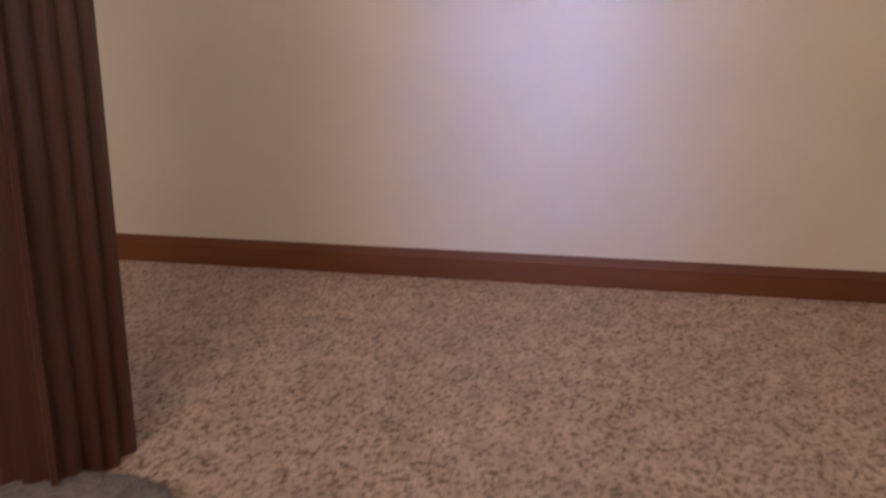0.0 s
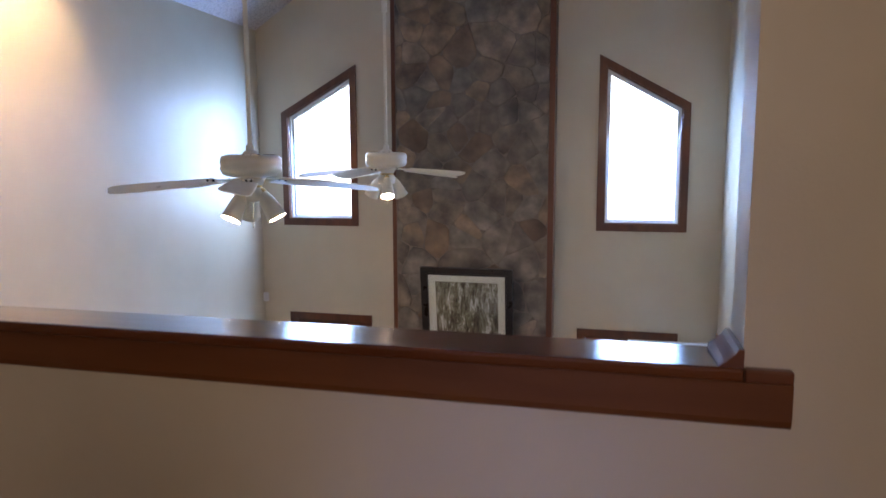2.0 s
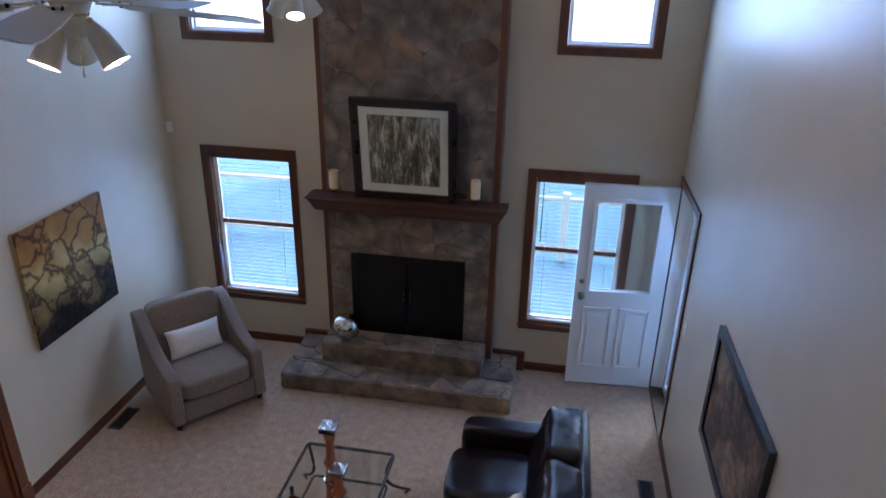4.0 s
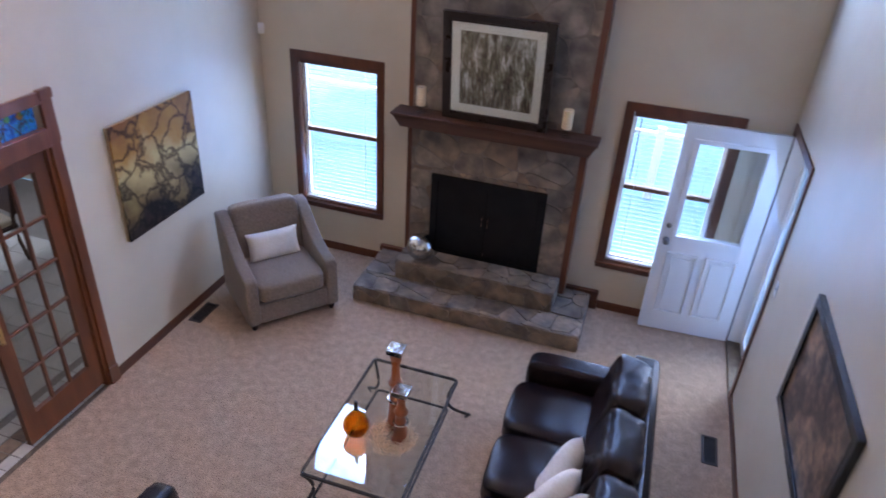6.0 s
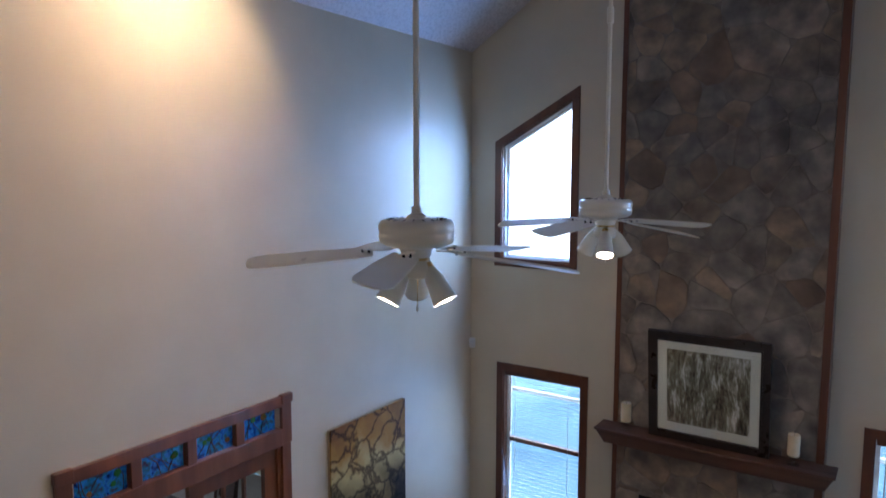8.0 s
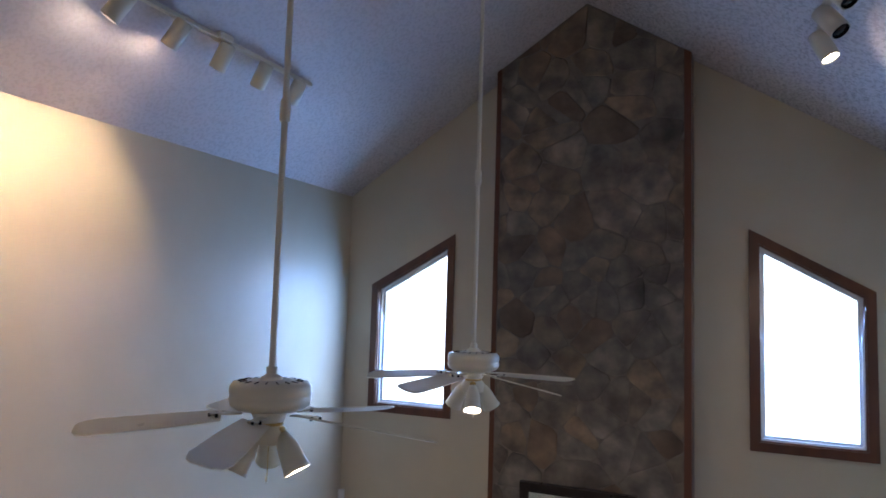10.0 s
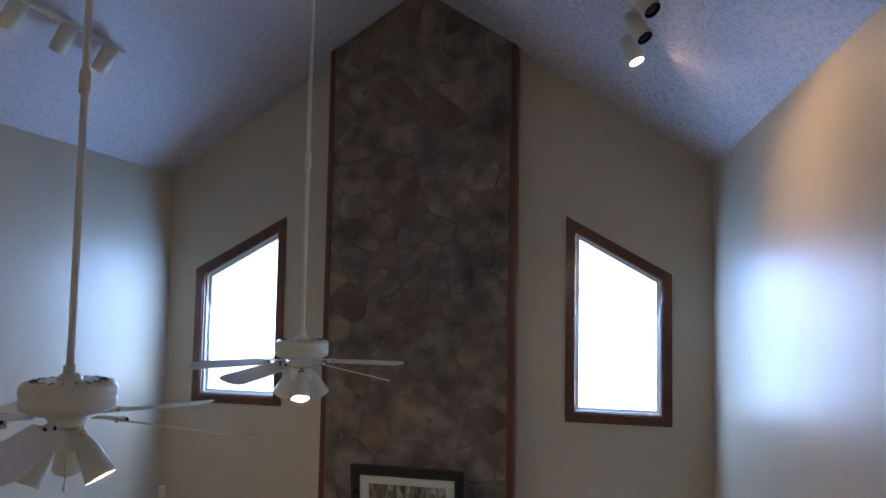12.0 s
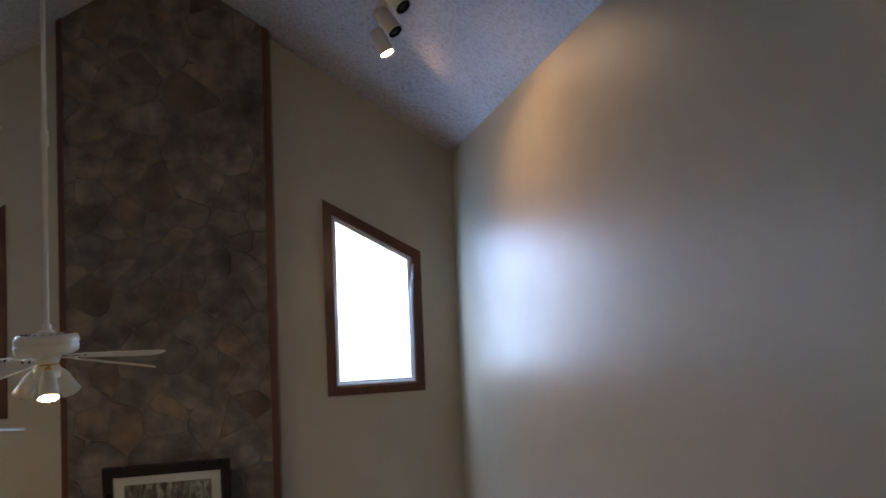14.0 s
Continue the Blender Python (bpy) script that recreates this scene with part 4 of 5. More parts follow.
for k in range(4):
    y0, y1 = FD0 + span * k, FD0 + span * (k + 1)
    if k:
        part("mullion", boxed(-0.06, y0 - 0.035, 2.181, 0.028, y0 + 0.035, 2.341, bevel=0.005), M_FDOOR, fd)
    a, b = y0 + 0.036, y1 - 0.036
    pn = part("stained_pane", boxed(-0.022, a, 2.181, -0.016, b, 2.349), M_STAINED, fd, "blue and green stained glass")
    for j in range(4):
        ya, yb = rng.uniform(a, b), rng.uniform(a, b)
        part("lead_line", tube(bmesh.new(), [(-0.014, ya, 2.183), (-0.014, (ya + yb) / 2 + rng.uniform(-0.04, 0.04), 2.265), (-0.014, yb, 2.347)], 0.003, 5), M_LEAD, fd)
    for j in range(3):
        yc, zc, r = rng.uniform(a + 0.04, b - 0.04), rng.uniform(2.22, 2.31), rng.uniform(0.014, 0.026)
        bm = lathe(bmesh.new(), [(0.001, 0), (r, 0.001), (r * 0.9, 0.004)], 9, m=Matrix.Translation((-0.0155, yc, zc)) @ pose(0, 0, 0, 0, 90, 0))
        part("glass_jewel", bm, material("green glass" if j else "amber jewel glass", (0.03, 0.22, 0.06) if j else (0.32, 0.16, 0.05), rough=0.1), fd)


def french_leaf(name, m, w, label):
    d = thing(name, label, "door", m, kind="structure")
    h, st, br = 2.0, 0.105, 0.23
    o = [(0, 0), (w, 0), (w, h), (0, h)]
    i = [(st, br), (w - st, br), (w - st, h - 0.115), (st, h - 0.115)]
    part("stile_frame", ring(bmesh.new(), o, i, 0, -0.02, 0.02), M_FDOOR, d)
    for k in (1, 2):
        y = st + (w - 2 * st) * k / 3
        part("muntin", boxed(-0.014, y - 0.011, br, 0.014, y + 0.011, h - 0.115, bevel=0.003), M_FDOOR, d)
    for k in (1, 2, 3, 4):
        z = br + (h - 0.115 - br) * k / 5
        part("muntin", boxed(-0.012, st, z - 0.011, 0.012, w - st, z + 0.011, bevel=0.003), M_FDOOR, d)
    part("pane", prism(bmesh.new(), i, 0, -0.002, 0.002), M_GLASS, d)
    part("lock_plate", boxed(0.02, 0.03, 0.88, 0.024, 0.065, 1.06, bevel=0.001), M_BRASS, d)
    return d


french_leaf("french_door_1", pose(-0.045, FD1 - 0.03 - 0.72, 0.035), 0.72, "stained wooden french door with fifteen panes, closed")
french_leaf("french_door_2", pose(-0.17, FD0 + 0.05, 0.035, 0, 0, 97), 0.70, "stained wooden french door with fifteen panes, folded open")

# dining room beyond
DX = -4.2
structure(part("dining_wall_far", boxed(DX - T, -6.2, 0, DX, 0.2, 2.7), M_WALL), "greige wall of the dining room", "wall")
structure(part("dining_wall_side", boxed(DX, 0.0, 0, -T, 0.14, 2.7), M_WALL), "greige wall of the dining room", "wall")
structure(part("dining_wall_end", boxed(DX, -6.2, 0, -T, -6.06, 2.7), M_WALL), "greige wall of the dining room", "wall")
structure(part("dining_ceiling", boxed(DX, -6.06, 2.6, -T, 0, 2.7), M_CEIL), "plain pale ceiling of the dining room", "ceiling")
tiles = structure(part("dining_floor", boxed(DX, -6.06, -0.2, -0.001, 0, -0.006), M_GROUT), "pale ceramic tiles with grey joints", "floor")
me = me2 = None
TS = 0.318
for i in range(7):
    for j in range(10):
        x, y = -0.46 - TS * (i + 0.5), -1.05 - TS * (j + 0.5)
        if me is None:
            t_ = part("tile", boxed(-TS / 2 + 0.005, -TS / 2 + 0.005, -0.005, TS / 2 - 0.005, TS / 2 - 0.005, 0.002, bevel=0.0015), M_TILE, tiles)
            me = t_.data
        else:
            t_ = new("tile", me)
            t_.parent = tiles
        t_.matrix_basis = pose(x, y, 0)
for k in range(28):
    for x, mt in ((-0.07, M_TILE), (-0.20, M_BORDER), (-0.33, M_TILE)):
        q = boxed(-0.058, -0.056, -0.005, 0.058, 0.056, 0.002, bevel=0.0015)
        if k == 0 and mt is M_TILE and x > -0.1:
            t_ = part("border_tile", q, mt, tiles)
            ma = t_.data
        elif k == 0 and mt is M_BORDER:
            t_ = part("border_tile", q, mt, tiles)
            mb = t_.data
        else:
            q.free()
            t_ = new("border_tile", mb if mt is M_BORDER else ma)
            t_.parent = tiles
        t_.matrix_basis = pose(x, -1.1 - 0.121 * k, 0)
structure(part("trim", boxed(-0.03, FD0, -0.004, 0.01, FD1, 0.006, bevel=0.002), M_BRONZE), "thin metal carpet edge at the tiles", "trim")


def dining_chair(m):
    c = thing("dining_chair", "dark wooden dining chair with a beige seat", "chair", m, group="dining chairs")
    for x in (-0.2, 0.2):
        part("leg", tube(bmesh.new(), [(x, -0.2, 0), (x, -0.19, 0.22), (x, -0.2, 0.44)], 0.02, 8), M_DARKCHAIR, c)
        part("back_leg", tube(bmesh.new(), [(x, 0.24, 0), (x, 0.20, 0.25), (x, 0.19, 0.45), (x * 1.02, 0.23, 0.75), (x * 1.0, 0.29, 1.0)], 0.02, 8), M_DARKCHAIR, c)
    part("seat_frame", boxed(-0.23, -0.22, 0.40, 0.23, 0.22, 0.445, bevel=0.012), M_DARKCHAIR, c)
    part("seat", cushion(bmesh.new(), 0.44, 0.42, 0.07, 5, 6, Matrix.Translation((0, 0, 0.47))), M_SEAT, c, "beige upholstered seat", smooth=True)
    bm = boxed(-0.19, 0.20, 0.52, 0.19, 0.235, 1.03, bevel=0.012)
    for v in bm.verts:
        v.co.y += (v.co.z - 0.45) * 0.11 + 0.3 * v.co.x ** 2
    part("backrest", bm, M_DARKCHAIR, c)
    return c


c0 = dining_chair(pose(-1.66, -2.72, 0, 0, 0, -84))
copy_thing(c0, pose(-2.25, -1.62, 0, 0, 0, -12))
copy_thing(c0, pose(-3.12, -2.75, 0, 0, 0, 92))
dt = thing("dining_table", "dark wooden dining table on square legs", "table", pose(-2.33, -2.68, 0, 0, 0, 90))
part("tabletop", boxed(-0.75, -0.55, 0.715, 0.75, 0.55, 0.755, bevel=0.008), M_DARKCHAIR, dt)
part("apron", ring(bmesh.new(), [(-0.68, -0.48), (0.68, -0.48), (0.68, 0.48), (-0.68, 0.48)], [(-0.66, -0.46), (0.66, -0.46), (0.66, 0.46), (-0.66, 0.46)], 2, 0.62, 0.715), M_DARKCHAIR, dt)
for x in (-0.67, 0.67):
    for y in (-0.47, 0.47):
        part("leg", boxed(x - 0.035, y - 0.035, 0, x + 0.035, y + 0.035, 0.62, bevel=0.005), M_DARKCHAIR, dt)
vase = thing("glass_vase", "small silver glass vase on the dining table", "vase", pose(-2.12, -2.80, 0.756))
part("vase_body", lathe(bmesh.new(), [(0.05, 0), (0.075, 0.03), (0.085, 0.08), (0.05, 0.14), (0.055, 0.17), (0.045, 0.165)], 20), M_CHROME, vase, smooth=True)

# ---- living room furniture ----
# coffee table: iron frame, glass top, scrolled legs
ct = thing("coffee_table", "wrought-iron coffee table with a clear glass top", "coffee table", pose(2.385, -2.61, 0))
TX, TY, TZ = 0.335, 0.595, 0.445


def rail_loop(z, sx, sy, r, rc=0.03):
    pts = []
    for cx, cy, a0 in ((sx - rc, sy - rc, 0), (-sx + rc, sy - rc, 90), (-sx + rc, -sy + rc, 180), (sx - rc, -sy + rc, 270)):
        for k in range(4):
            a = math.radians(a0 + 30 * k)
            pts.append((cx + rc * math.cos(a), cy + rc * math.sin(a), z))
    pts.append(pts[0])
    return tube(bmesh.new(), pts, r, 8)


part("top_frame", rail_loop(TZ - 0.012, TX, TY, 0.012), M_IRON, ct)
part("lower_frame", rail_loop(0.17, TX - 0.045, TY - 0.045, 0.010), M_IRON, ct)
for sx in (-1, 1):
    for sy in (-1, 1):
        pts = []
        for k in range(13):
            u = k / 12
            z = TZ - 0.02 - u * (TZ - 0.05)
            out = 0.0 - 0.055 * math.sin(math.pi * u * 1.15) + 0.075 * u ** 3
            pts.append((sx * (TX - 0.004 + out), sy * (TY - 0.004 + out), z))
        pts += [(sx * (TX + 0.065), sy * (TY + 0.065), 0.018), (sx * (TX + 0.085), sy * (TY + 0.085), 0.024), (sx * (TX + 0.078), sy * (TY + 0.078), 0.044)]
        part("leg", tube(bmesh.new(), pts, 0.012, 8), M_IRON, ct)
part("glass_top", boxed(-TX + 0.004, -TY + 0.004, TZ, TX - 0.004, TY - 0.004, TZ + 0.010, bevel=0.003), M_TABLEGLASS, ct, "clear glass top").visible_shadow = False

TOP = TZ + 0.0105
bottle = thing("amber_bottle", "round amber glass bottle with a narrow neck", "bottle", pose(2.245, -2.790, TOP))
part("glass_body", lathe(bmesh.new(), [(0.040, 0), (0.074, 0.03), (0.090, 0.075), (0.084, 0.12), (0.054, 0.165), (0.024, 0.20), (0.013, 0.225), (0.010, 0.225), (0.020, 0.197), (0.049, 0.162), (0.079, 0.12), (0.085, 0.075), (0.070, 0.034), (0.036, 0.008)], 28), M_AMBER, bottle, smooth=True)
part("neck", lathe(bmesh.new(), [(0.014, 0.222), (0.012, 0.25), (0.015, 0.285), (0.012, 0.29)], 14), M_BLACKFRAME, bottle, "dark neck and stopper", smooth=True)
for (dx, dy, h, s) in ((-0.045, 0.055, 0.66, 1.25), (0.035, -0.045, 0.42, 1.25)):
    cs = thing("candlestick", "red-brown turned wooden candlestick with silvered top" if h > 0.4 else "short red-brown turned wooden candlestick", "candlestick", pose(2.50 + dx, -2.68 + dy, TOP), group="candlesticks")
    pr = [(0.050, 0), (0.050, 0.012), (0.040, 0.03), (0.034, 0.14 * h / 0.46), (0.040, 0.165 * h / 0.46), (0.030, 0.18 * h / 0.46), (0.028, 0.25 * h / 0.46), (0.040, 0.27 * h / 0.46), (0.026, 0.29 * h / 0.46), (0.020, 0.37 * h / 0.46), (0.033, 0.425 * h / 0.46), (0.033, h - 0.02)]
    part("stem", lathe(bmesh.new(), [(r * s, z) for r, z in pr], 20), M_TERRACOTTA, cs, smooth=True)
    part("cup", boxed(-0.042 * s, -0.042 * s, h - 0.0195, 0.042 * s, 0.042 * s, h + 0.02, bevel=0.004), M_CHROME, cs, "silvered square cup")
    part("band", lathe(bmesh.new(), [(0.042 * s, 0.166 * h / 0.46), (0.044 * s, 0.172 * h / 0.46), (0.042 * s, 0.178 * h / 0.46)], 20), M_CHROME, cs)
raffia = thing("raffia_strands", "loose pale raffia round the candlesticks", "decoration", pose(2.50, -2.76, TOP), kind="stuff")
bm = bmesh.new()
rng = random.Random(21)
for k in range(90):
    a, r = rng.uniform(0, 6.28), rng.uniform(0.05, 0.13)
    pts = []
    for j in range(6):
        a += rng.uniform(-0.1, 0.75)
        rr = r + rng.uniform(-0.02, 0.05)
        pts.append((rr * math.cos(a), rr * math.sin(a), 0.003 + rng.uniform(0, 0.055)))
    tube(bm, pts, 0.0026, 4)
part("strands", bm, M_STRAW, raffia)
# sofa facing the french doors
def wrinkle(bm, amp, scale, seed):
    for v in bm.verts:
        q = v.co * scale + Vector((seed, seed * 2, 0))
        v.co += v.co.normalized() * amp * noise.noise(q)
    return bm


sofa = thing("sofa", "dark brown leather sofa with loose cushions", "sofa", pose(3.62, -2.66, 0))
SL = 1.02                                     # half length
part("base", boxed(-0.44, -SL, 0.08, 0.46, SL, 0.30, bevel=0.03), M_LEATHER, sofa)
part("back_frame", boxed(0.30, -SL, 0.08, 0.50, SL, 0.80, bevel=0.05), M_LEATHER, sofa)
for s in (-1, 1):
    bm = cushion(bmesh.new(), 0.86, 0.19, 0.54, 7, 10, Matrix.Translation((-0.0, s * (SL - 0.09), 0.35)))
    part("arm", wrinkle(bm, 0.006, 9, 3), M_LEATHER, sofa, smooth=True)
for k in (-1, 0, 1):
    w = (2 * SL - 0.37) / 3
    bm = cushion(bmesh.new(), 0.80, w - 0.008, 0.20, 6, 12, Matrix.Translation((-0.09, k * w, 0.375)), crown=0.25)
    part("seat_cushion", wrinkle(bm, 0.010, 6, k + 5), M_LEATHER, sofa, smooth=True)
    m = Matrix.Translation((0.26, k * w, 0.68)) @ pose(0, 0, 0, 0, 14, 0)
    bm = cushion(bmesh.new(), 0.26, w - 0.006, 0.50, 7.0, 14, m, crown=0.05)
    for v in bm.verts:                      # gathered folds down the face
        v.co.x += 0.006 * math.sin(58 * v.co.y + 5 * noise.noise(v.co * 5)) * (v.co.z > 0.62)
    part("back_cushion", wrinkle(bm, 0.007, 13, k + 9), M_LEATHER, sofa, "creased leather back cushion", smooth=True)
for x in (-0.38, 0.42):
    for y in (-SL + 0.08, SL - 0.08):
        part("foot", boxed(x - 0.03, y - 0.03, 0, x + 0.03, y + 0.03, 0.085, bevel=0.006), M_DARKCHAIR, sofa)


def throw_pillow(x, y, z, rx, ry, rz, w, h, t, mat, label):
    p = thing("throw_pillow", label, "cushion", pose(x, y, z, rx, ry, rz), group="throw pillows")
    part("cover", pillow(bmesh.new(), w, h, t), mat, p, smooth=True)
    return p


throw_pillow(3.60, -2.80, 0.64, 12, -28, 62, 0.44, 0.42, 0.15, M_PILLOW, "cream woven cushion leaning on the sofa")
throw_pillow(3.58, -3.00, 0.635, 20, -20, 48, 0.42, 0.40, 0.15, M_PILLOW, "cream woven cushion heaped on the sofa")
throw_pillow(3.64, -3.18, 0.63, 22, -10, 60, 0.42, 0.40, 0.14, M_PINK, "blush woven cushion heaped on the sofa")

# second seat at the near end, seen from above
chair2 = thing("leather_armchair", "dark brown leather armchair with a white cushion", "armchair", pose(1.78, -4.05, 0, 0, 0, 180))
part("base", boxed(-0.42, -0.42, 0.06, 0.42, 0.42, 0.30, bevel=0.03), M_LEATHER, chair2)
part("backrest", cushion(bmesh.new(), 0.84, 0.24, 0.62, 6, 10, Matrix.Translation((0, 0.36, 0.55))), M_LEATHER, chair2, smooth=True)
part("seat_cushion", cushion(bmesh.new(), 0.58, 0.66, 0.18, 6, 10, Matrix.Translation((0, -0.08, 0.38)), crown=0.2), M_LEATHER, chair2, smooth=True)
for s in (-1, 1):
    part("arm", cushion(bmesh.new(), 0.17, 0.80, 0.52, 6, 8, Matrix.Translation((s * 0.36, -0.02, 0.36))), M_LEATHER, chair2, smooth=True)
for x in (-0.36, 0.36):
    for y in (-0.36, 0.36):
        part("foot", boxed(x - 0.03, y - 0.03, 0, x + 0.03, y + 0.03, 0.065), M_DARKCHAIR, chair2)
throw_pillow(1.90, -3.99, 0.67, -20, 0, 182, 0.44, 0.40, 0.15, M_PILLOW, "white cushion on the leather armchair")

# slope-armed tweed armchair in the corner
ac = thing("armchair", "grey-brown tweed armchair with sloping arms", "armchair", pose(0.705, -1.10, 0, 0, 0, 50))
# local: front is -y; width along x
AW, AF, AB = 0.375, -0.34, 0.40
prof = [(AF, 0.07), (AF, 0.50), (AF + 0.05, 0.545), (AF + 0.16, 0.555), (AF + 0.30, 0.60), (AF + 0.44, 0.67), (AF + 0.56, 0.77), (AB - 0.06, 0.86), (AB + 0.05, 0.87), (AB + 0.09, 0.85), (AB - 0.02, 0.07)]
for s in (-1, 1):
    bm = prism(bmesh.new(), prof, 0, s * AW - 0.055, s * AW + 0.055)
    bmesh.ops.bevel(bm, geom=[e for e in bm.edges if len(e.link_faces) == 2 and abs(e.calc_face_angle(0)) > 1.2], offset=0.018, segments=3, affect="EDGES", profile=0.5)
    part("arm", bm, M_LINEN, ac, smooth=True)
part("base", boxed(-AW + 0.054, AF + 0.01, 0.07, AW - 0.054, AB - 0.02, 0.27, bevel=0.012), M_LINEN, ac)
part("seat_cushion", cushion(bmesh.new(), 2 * AW - 0.12, 0.66, 0.19, 7, 10, Matrix.Translation((0, -0.03, 0.365)), crown=0.22), M_LINEN, ac, smooth=True)
m = Matrix.Translation((0, 0.335, 0.630)) @ pose(0, 0, 0, -13, 0, 0)
part("backrest", cushion(bmesh.new(), 2 * AW - 0.108, 0.20, 0.60, 9, 10, m, crown=0.0), M_LINEN, ac, smooth=True)
for x in (-AW + 0.0, AW - 0.0):
    for y in (AF + 0.05, AB - 0.06):
        part("foot", lathe(bmesh.new(), [(0.018, 0), (0.026, 0.02), (0.026, 0.071)], 12, x, y), M_DARKCHAIR, ac, "short black foot")
mm = ac.matrix_world @ Matrix.Translation((0.0, 0.145, 0.575)) @ pose(0, 0, 0, -20, 0, 0)
lp = thing("lumbar_pillow", "cream oblong cushion on the tweed armchair", "cushion", mm)
part("cover", pillow(bmesh.new(), 0.50, 0.28, 0.14), M_PILLOW, lp, smooth=True)

# mantel and hearth ornaments
for x in (1.765, 3.05):
    cd = thing("candle_holder", "ivory pillar candle on a clear glass holder", "candle", pose(x, -0.33, 1.8305), group="mantel candles")
    part("glass_foot", lathe(bmesh.new(), [(0.045, 0), (0.045, 0.008), (0.016, 0.018), (0.016, 0.05), (0.048, 0.062), (0.048, 0.068)], 20), glass("holder glass", (0.9, 0.95, 0.95), 0.05), cd, smooth=True)
    part("candle", lathe(bmesh.new(), [(0.042, 0.069), (0.043, 0.075), (0.043, 0.225), (0.040, 0.231), (0.02, 0.224)], 24), M_WAX, cd, "ivory wax", smooth=False)
    part("wick", tube(bmesh.new(), [(0, 0, 0.220), (0.002, 0, 0.238)], 0.0015, 5), M_BLACK, cd)
ball = thing("mercury_ball", "silvery mottled glass ball on the hearth", "ornament", pose(1.845, -0.400, H2))
prof = [(0.012 + 0.124 * math.sin(math.pi * k / 14), 0.132 - 0.132 * math.cos(math.pi * k / 14)) for k in range(15)]
part("globe", lathe(bmesh.new(), prof, 28), M_CHROME, ball, smooth=True)

# pierced metal flower on the wall, and the dark console under it
fl = thing("wall_flower", "dark metal flower wall ornament of open petals", "wall decoration", pose(0.004, -4.72, 1.33))
for ringn, (r, k, w) in enumerate(((0.09, 8, 0.032), (0.17, 12, 0.042), (0.26, 14, 0.052))):
    for i in range(k):
        a = 2 * math.pi * (i + 0.5 * (ringn % 2)) / k
        pts = []
        for j in range(13):
            q = 2 * math.pi * j / 12
            u, v = math.cos(q), math.sin(q)
            rr = r + u * 0.058
            side = v * w * (1 - 0.3 * u)
            pts.append((0.012 + 0.006 * ringn, rr * math.cos(a) - side * math.sin(a), rr * math.sin(a) + side * math.cos(a)))
        part("petal", tube(bmesh.new(), pts, 0.005, 5), M_IRON, fl)
part("hub", lathe(bmesh.new(), [(0.045, 0.0), (0.045, 0.01), (0.03, 0.02)], 16, m=pose(0, 0, 0, 0, 90, 0)), M_IRON, fl)
cons = thing("console_table", "dark wooden console table with a glass top", "console", pose(0.235, -4.72, 0))
part("top", boxed(-0.21, -0.50, 0.72, 0.21, 0.46, 0.76, bevel=0.006), M_DARKCHAIR, cons)
for x in (-0.18, 0.18):
    for y in (-0.46, 0.42):
        part("leg", boxed(x - 0.025, y - 0.025, 0, x + 0.025, y + 0.025, 0.72, bevel=0.004), M_DARKCHAIR, cons)
part("shelf", boxed(-0.19, -0.47, 0.2, 0.19, 0.43, 0.225, bevel=0.004), M_DARKCHAIR, cons)


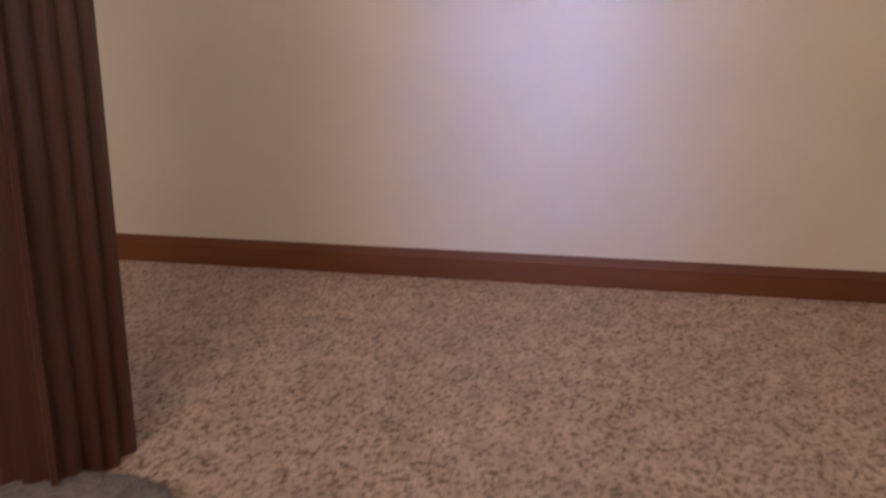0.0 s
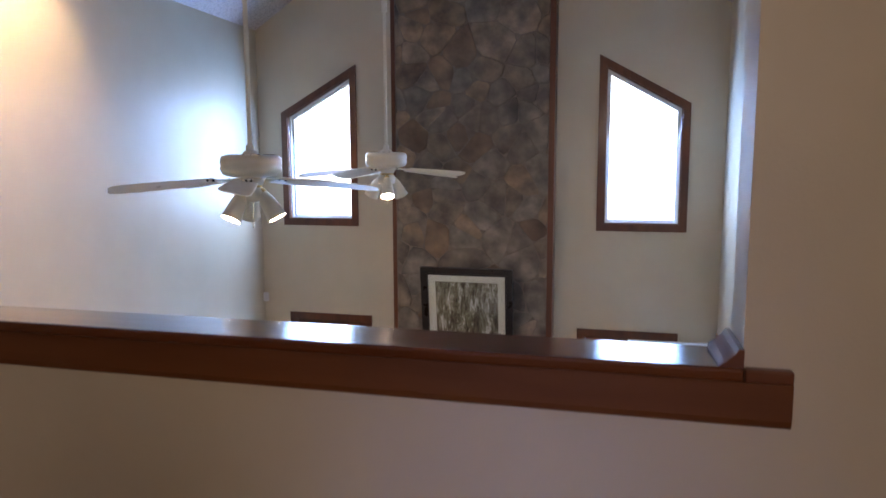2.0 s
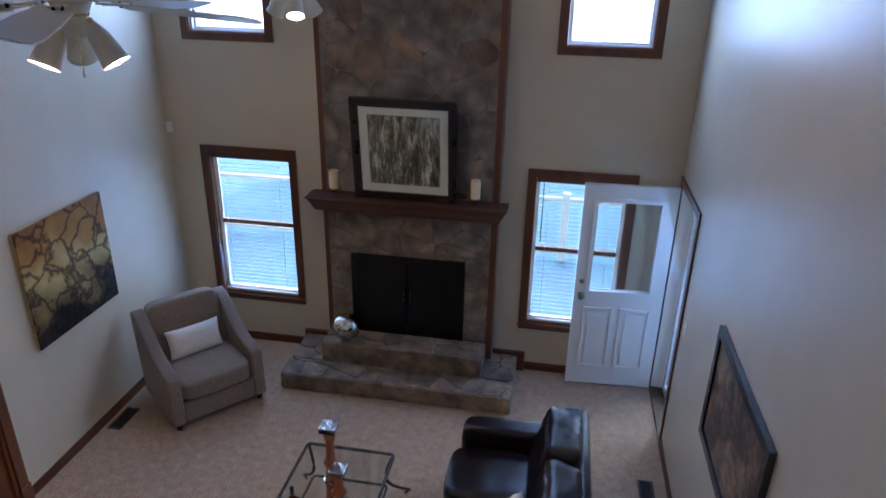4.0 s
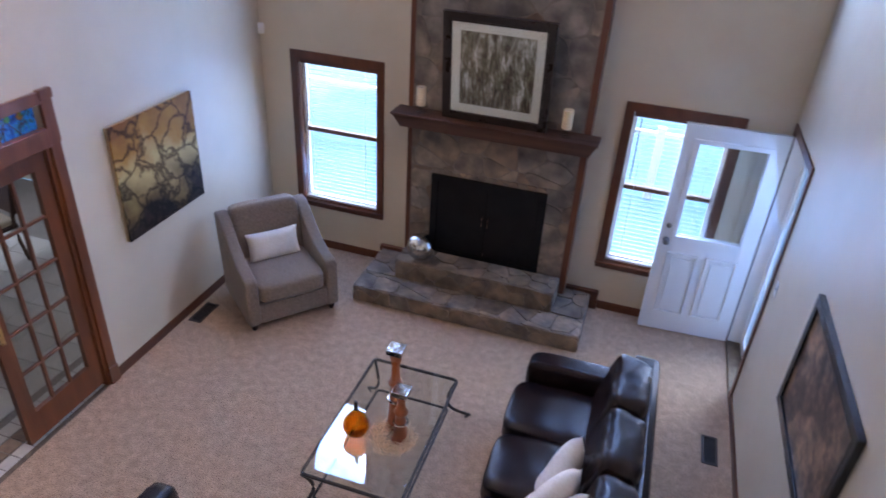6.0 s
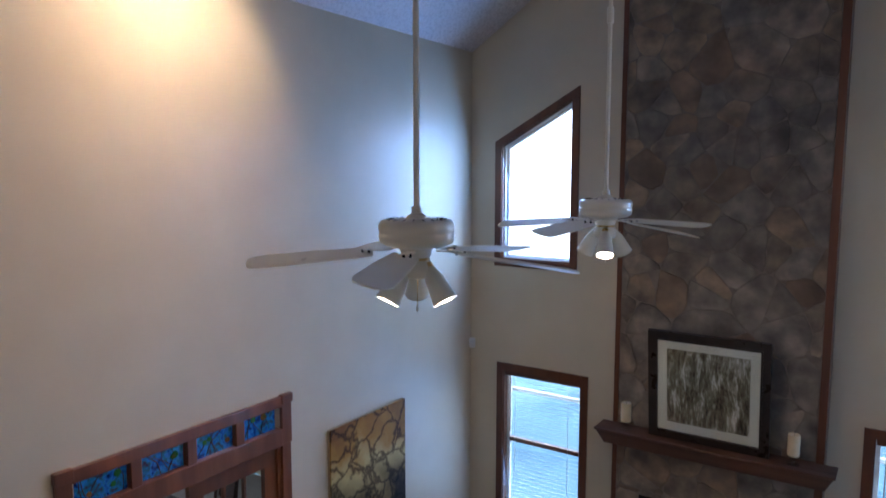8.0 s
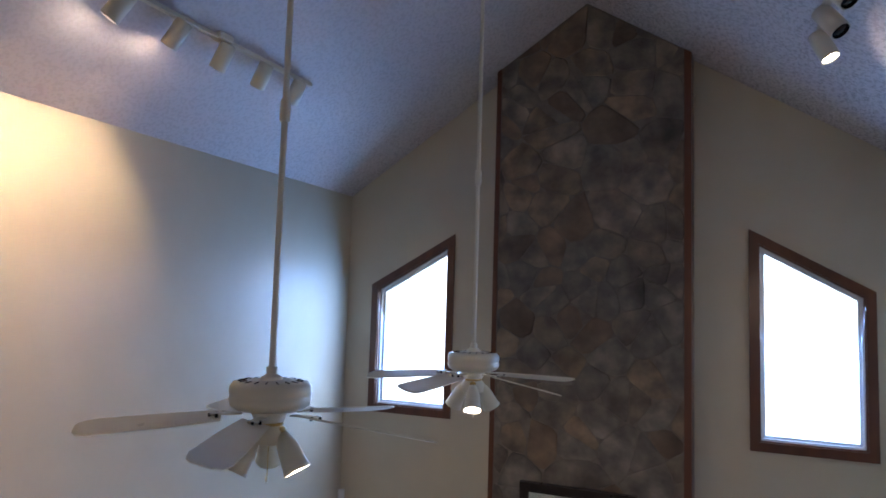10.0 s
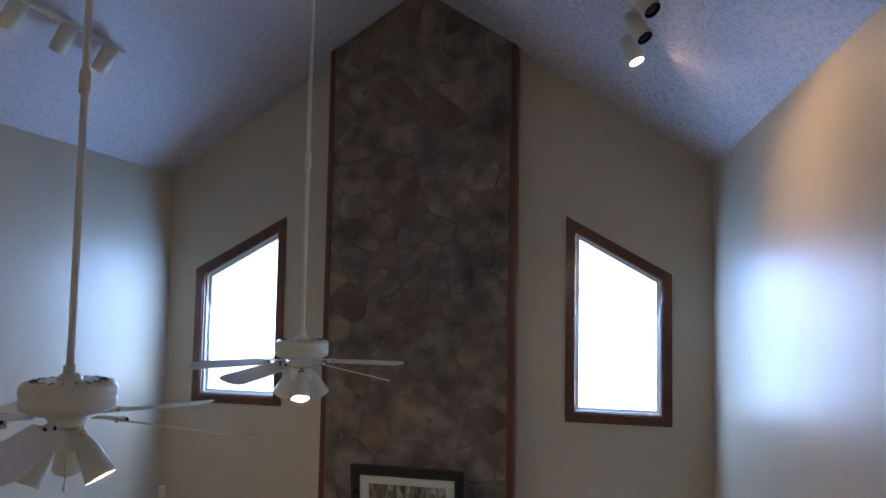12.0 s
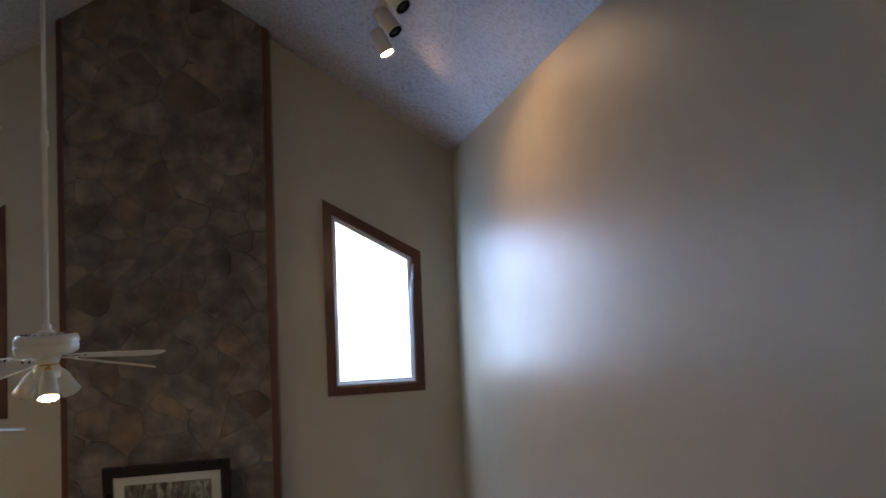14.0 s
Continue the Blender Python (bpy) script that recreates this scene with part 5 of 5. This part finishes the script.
# ---- ceiling fans ----
def fan(x, y, z, turn, bell, label):
    """z: top of the motor housing."""
    f = thing("ceiling_fan", label, "ceiling fan", pose(x, y, z), group="ceiling fans")
    top = ceil_z(x) - z
    part("downrod", tube(bmesh.new(), [(0, 0, 0.02), (0, 0, top - 0.03)], 0.0125, 10), M_FAN, f)
    part("rod_joint", lathe(bmesh.new(), [(0.019, 1.02), (0.021, 1.03), (0.021, 1.10), (0.019, 1.11)], 12), M_FAN, f)
    part("canopy", lathe(bmesh.new(), [(0.02, top - 0.12), (0.05, top - 0.10), (0.068, top - 0.05), (0.07, top + 0.05)], 20), M_FAN, f)
    part("coupling", lathe(bmesh.new(), [(0.045, -0.004), (0.040, 0.012), (0.022, 0.022), (0.022, 0.05)], 16), M_FAN, f)
    part("motor", lathe(bmesh.new(), [(0.085, -0.118), (0.126, -0.110), (0.150, -0.095), (0.157, -0.07), (0.153, -0.062), (0.153, -0.052), (0.157, -0.045), (0.155, -0.022), (0.143, -0.006), (0.085, 0.0)], 40), M_FAN, f, smooth=True)
    bm = bmesh.new()
    for k in range(18):
        c_, s_ = math.cos(math.tau * k / 18), math.sin(math.tau * k / 18)
        tube(bm, [(0.096 * c_, 0.096 * s_, 0.0), (0.126 * c_, 0.126 * s_, -0.0025)], 0.0022, 5)
    tagged(part("cooling_slots", bm, M_VENT, f, "dark cooling slots"), kind="stuff")
    part("brass_collar", lathe(bmesh.new(), [(0.052, -0.172), (0.056, -0.164), (0.052, -0.156)], 24), M_BRASS, f, "brass collar")
    part("switch_housing", lathe(bmesh.new(), [(0.035, -0.245), (0.062, -0.235), (0.068, -0.19), (0.050, -0.165), (0.058, -0.150), (0.075, -0.117)], 24), M_FAN, f, smooth=True)
    for k in range(5):
        a = turn + 72 * k
        m = pose(0, 0, 0, 0, 0, a)
        bm = boxed(0.10, -0.020, -0.130, 0.22, 0.020, -0.124, bevel=0.002)
        bmesh.ops.transform(bm, matrix=m, verts=bm.verts)
        br = part("blade_bracket", bm, M_FAN, f, "white bracket with dark screws")
        bm = bmesh.new()
        pts = [(0.18, -0.052), (0.40, -0.066), (0.62, -0.070), (0.665, -0.058), (0.682, -0.03), (0.682, 0.03), (0.665, 0.058), (0.62, 0.070), (0.40, 0.066), (0.18, 0.052)]
        prism(bm, pts, 2, -0.003, 0.003)
        bmesh.ops.transform(bm, matrix=m @ Matrix.Translation((0, 0, -0.120)) @ pose(0, 0, 0, 0, 4.5, 0) @ pose(0, 0, 0, -14, 0, 0), verts=bm.verts)
        part("blade", bm, M_FAN, f)
        bm = bmesh.new()
        for dx, dy in ((0.195, 0.02), (0.195, -0.02), (0.22, 0)):
            lathe(bm, [(0.006, -0.138), (0.006, -0.124)], 8, m=m @ Matrix.Translation((dx, dy, 0)))
        tagged(part("screws", bm, M_BLACK, br), kind="stuff")
    for k in range(3):
        a = bell + 120 * k
        m = pose(0, 0, 0, 0, 0, a) @ Matrix.Translation((0.056, 0, -0.195)) @ pose(0, 0, 0, 0, 180 - 30, 0) @ Matrix.Diagonal((0.94, 0.94, 1.04, 1))
        shade = part("lamp_shade", lathe(bmesh.new(), [(0.020, 0.0), (0.030, 0.02), (0.042, 0.05), (0.047, 0.09), (0.053, 0.135), (0.057, 0.152), (0.053, 0.151), (0.043, 0.09), (0.038, 0.05)], 20, m=m), M_FAN, f, "white metal bell shade", smooth=True)
        part("lamp_neck", lathe(bmesh.new(), [(0.012, -0.02), (0.022, -0.012), (0.022, 0.004), (0.019, 0.012)], 14, m=m), M_BRASS, shade, "brass lamp neck")
        part("bulb", lathe(bmesh.new(), [(0.015, 0.06), (0.038, 0.095), (0.047, 0.135), (0.045, 0.146), (0.02, 0.150)], 16, m=m), M_BULB, shade, "lit reflector bulb", smooth=True)
        e = f.matrix_world @ m @ Vector((0, 0, 0.165))
        t_ = f.matrix_world @ m @ Vector((0, 0, 1.5))
        spot("fan_lamp", e, t_, 0.7, 95)
    part("pull_chain", tube(bmesh.new(), [(0.01, -0.01, -0.24), (0.01, -0.01, -0.36)], 0.002, 5), M_BRASS, f)
    part("chain_bob", lathe(bmesh.new(), [(0.004, -0.385), (0.007, -0.375), (0.004, -0.358)], 8, 0.01, -0.01), M_FAN, f)
    return f


fan(1.985, -3.650, 3.812, -67, -115, "ivory five-blade ceiling fan with three lit spotlights, near the loft")
fan(2.145, -1.952, 3.851, -100, -68, "ivory five-blade ceiling fan with three lit spotlights, near the chimney")


# ---- track lights ----
def track(x, ys, y0, y1, aim, burning, power, label):
    zc = ceil_z(x)
    s = 1 if x < RIDGE_X else -1
    tr = thing("track_light", label, "track light", pose(x, 0, zc), group="track lights")
    part("rail", boxed(-0.018, y0, -0.032, 0.018, y1, -0.006, bevel=0.003), M_FAN, tr)
    part("feed_box", boxed(-0.04, (y0 + y1) / 2 - 0.06, -0.032, 0.04, (y0 + y1) / 2 + 0.06, 0.012, bevel=0.008), M_FAN, tr)
    for y, a, on in zip(ys, aim, burning):
        part("stem", tube(bmesh.new(), [(0, y, -0.03), (0, y, -0.075)], 0.009, 8), M_FAN, tr)
        d = (Vector(a) - Vector((x, y, zc - 0.12))).normalized()
        m = Matrix.Translation((0, y, -0.085)) @ d.to_track_quat("Z", "Y").to_matrix().to_4x4()
        can = part("can", lathe(bmesh.new(), [(0.03, -0.055), (0.048, -0.05), (0.050, 0.02), (0.050, 0.115), (0.046, 0.115), (0.045, 0.06), (0.04, 0.045)], 20, m=m), M_FAN, tr, "white cylinder lamp head", smooth=True)
        part("baffle", lathe(bmesh.new(), [(0.0465, 0.116), (0.0465, 0.07), (0.043, 0.07), (0.043, 0.117)], 20, m=m, caps=False), M_BLACK, can)
        part("bulb", lathe(bmesh.new(), [(0.03, 0.068), (0.042, 0.100), (0.038, 0.110), (0.01, 0.113)], 16, m=m), M_BULB if on else M_BLACK, can, "lit reflector bulb" if on else "dark lamp baffle", smooth=True)
        if not on and power > 10:
            continue
        e = Vector((x, y, zc)) + m.to_3x3() @ Vector((0, 0, 0.125)) + Vector((0, 0, -0.085))
        spot("track_lamp", e, a, power, 85, blend=0.85)
    return tr


track(0.78, (-3.46, -3.08, -2.72, -2.36, -2.0), -3.65, -1.85,
      [(0.0, -3.85, 4.35), (0.0, -3.25, 4.45), (0.0, -2.62, 4.5), (0.0, -2.2, 4.45), (0.0, -1.8, 4.45)], (True,) * 2 + (False,) * 3, 24, "white track light with five cylinder heads on the slope")
track(4.03, (-2.38, -2.03, -1.69), -2.9, -1.58,
      [(W, -2.9, 4.4), (W, -2.5, 4.3), (4.62, -1.98, 4.2)], (False, False, True), 6.5, "white track light with three cylinder heads on the slope")
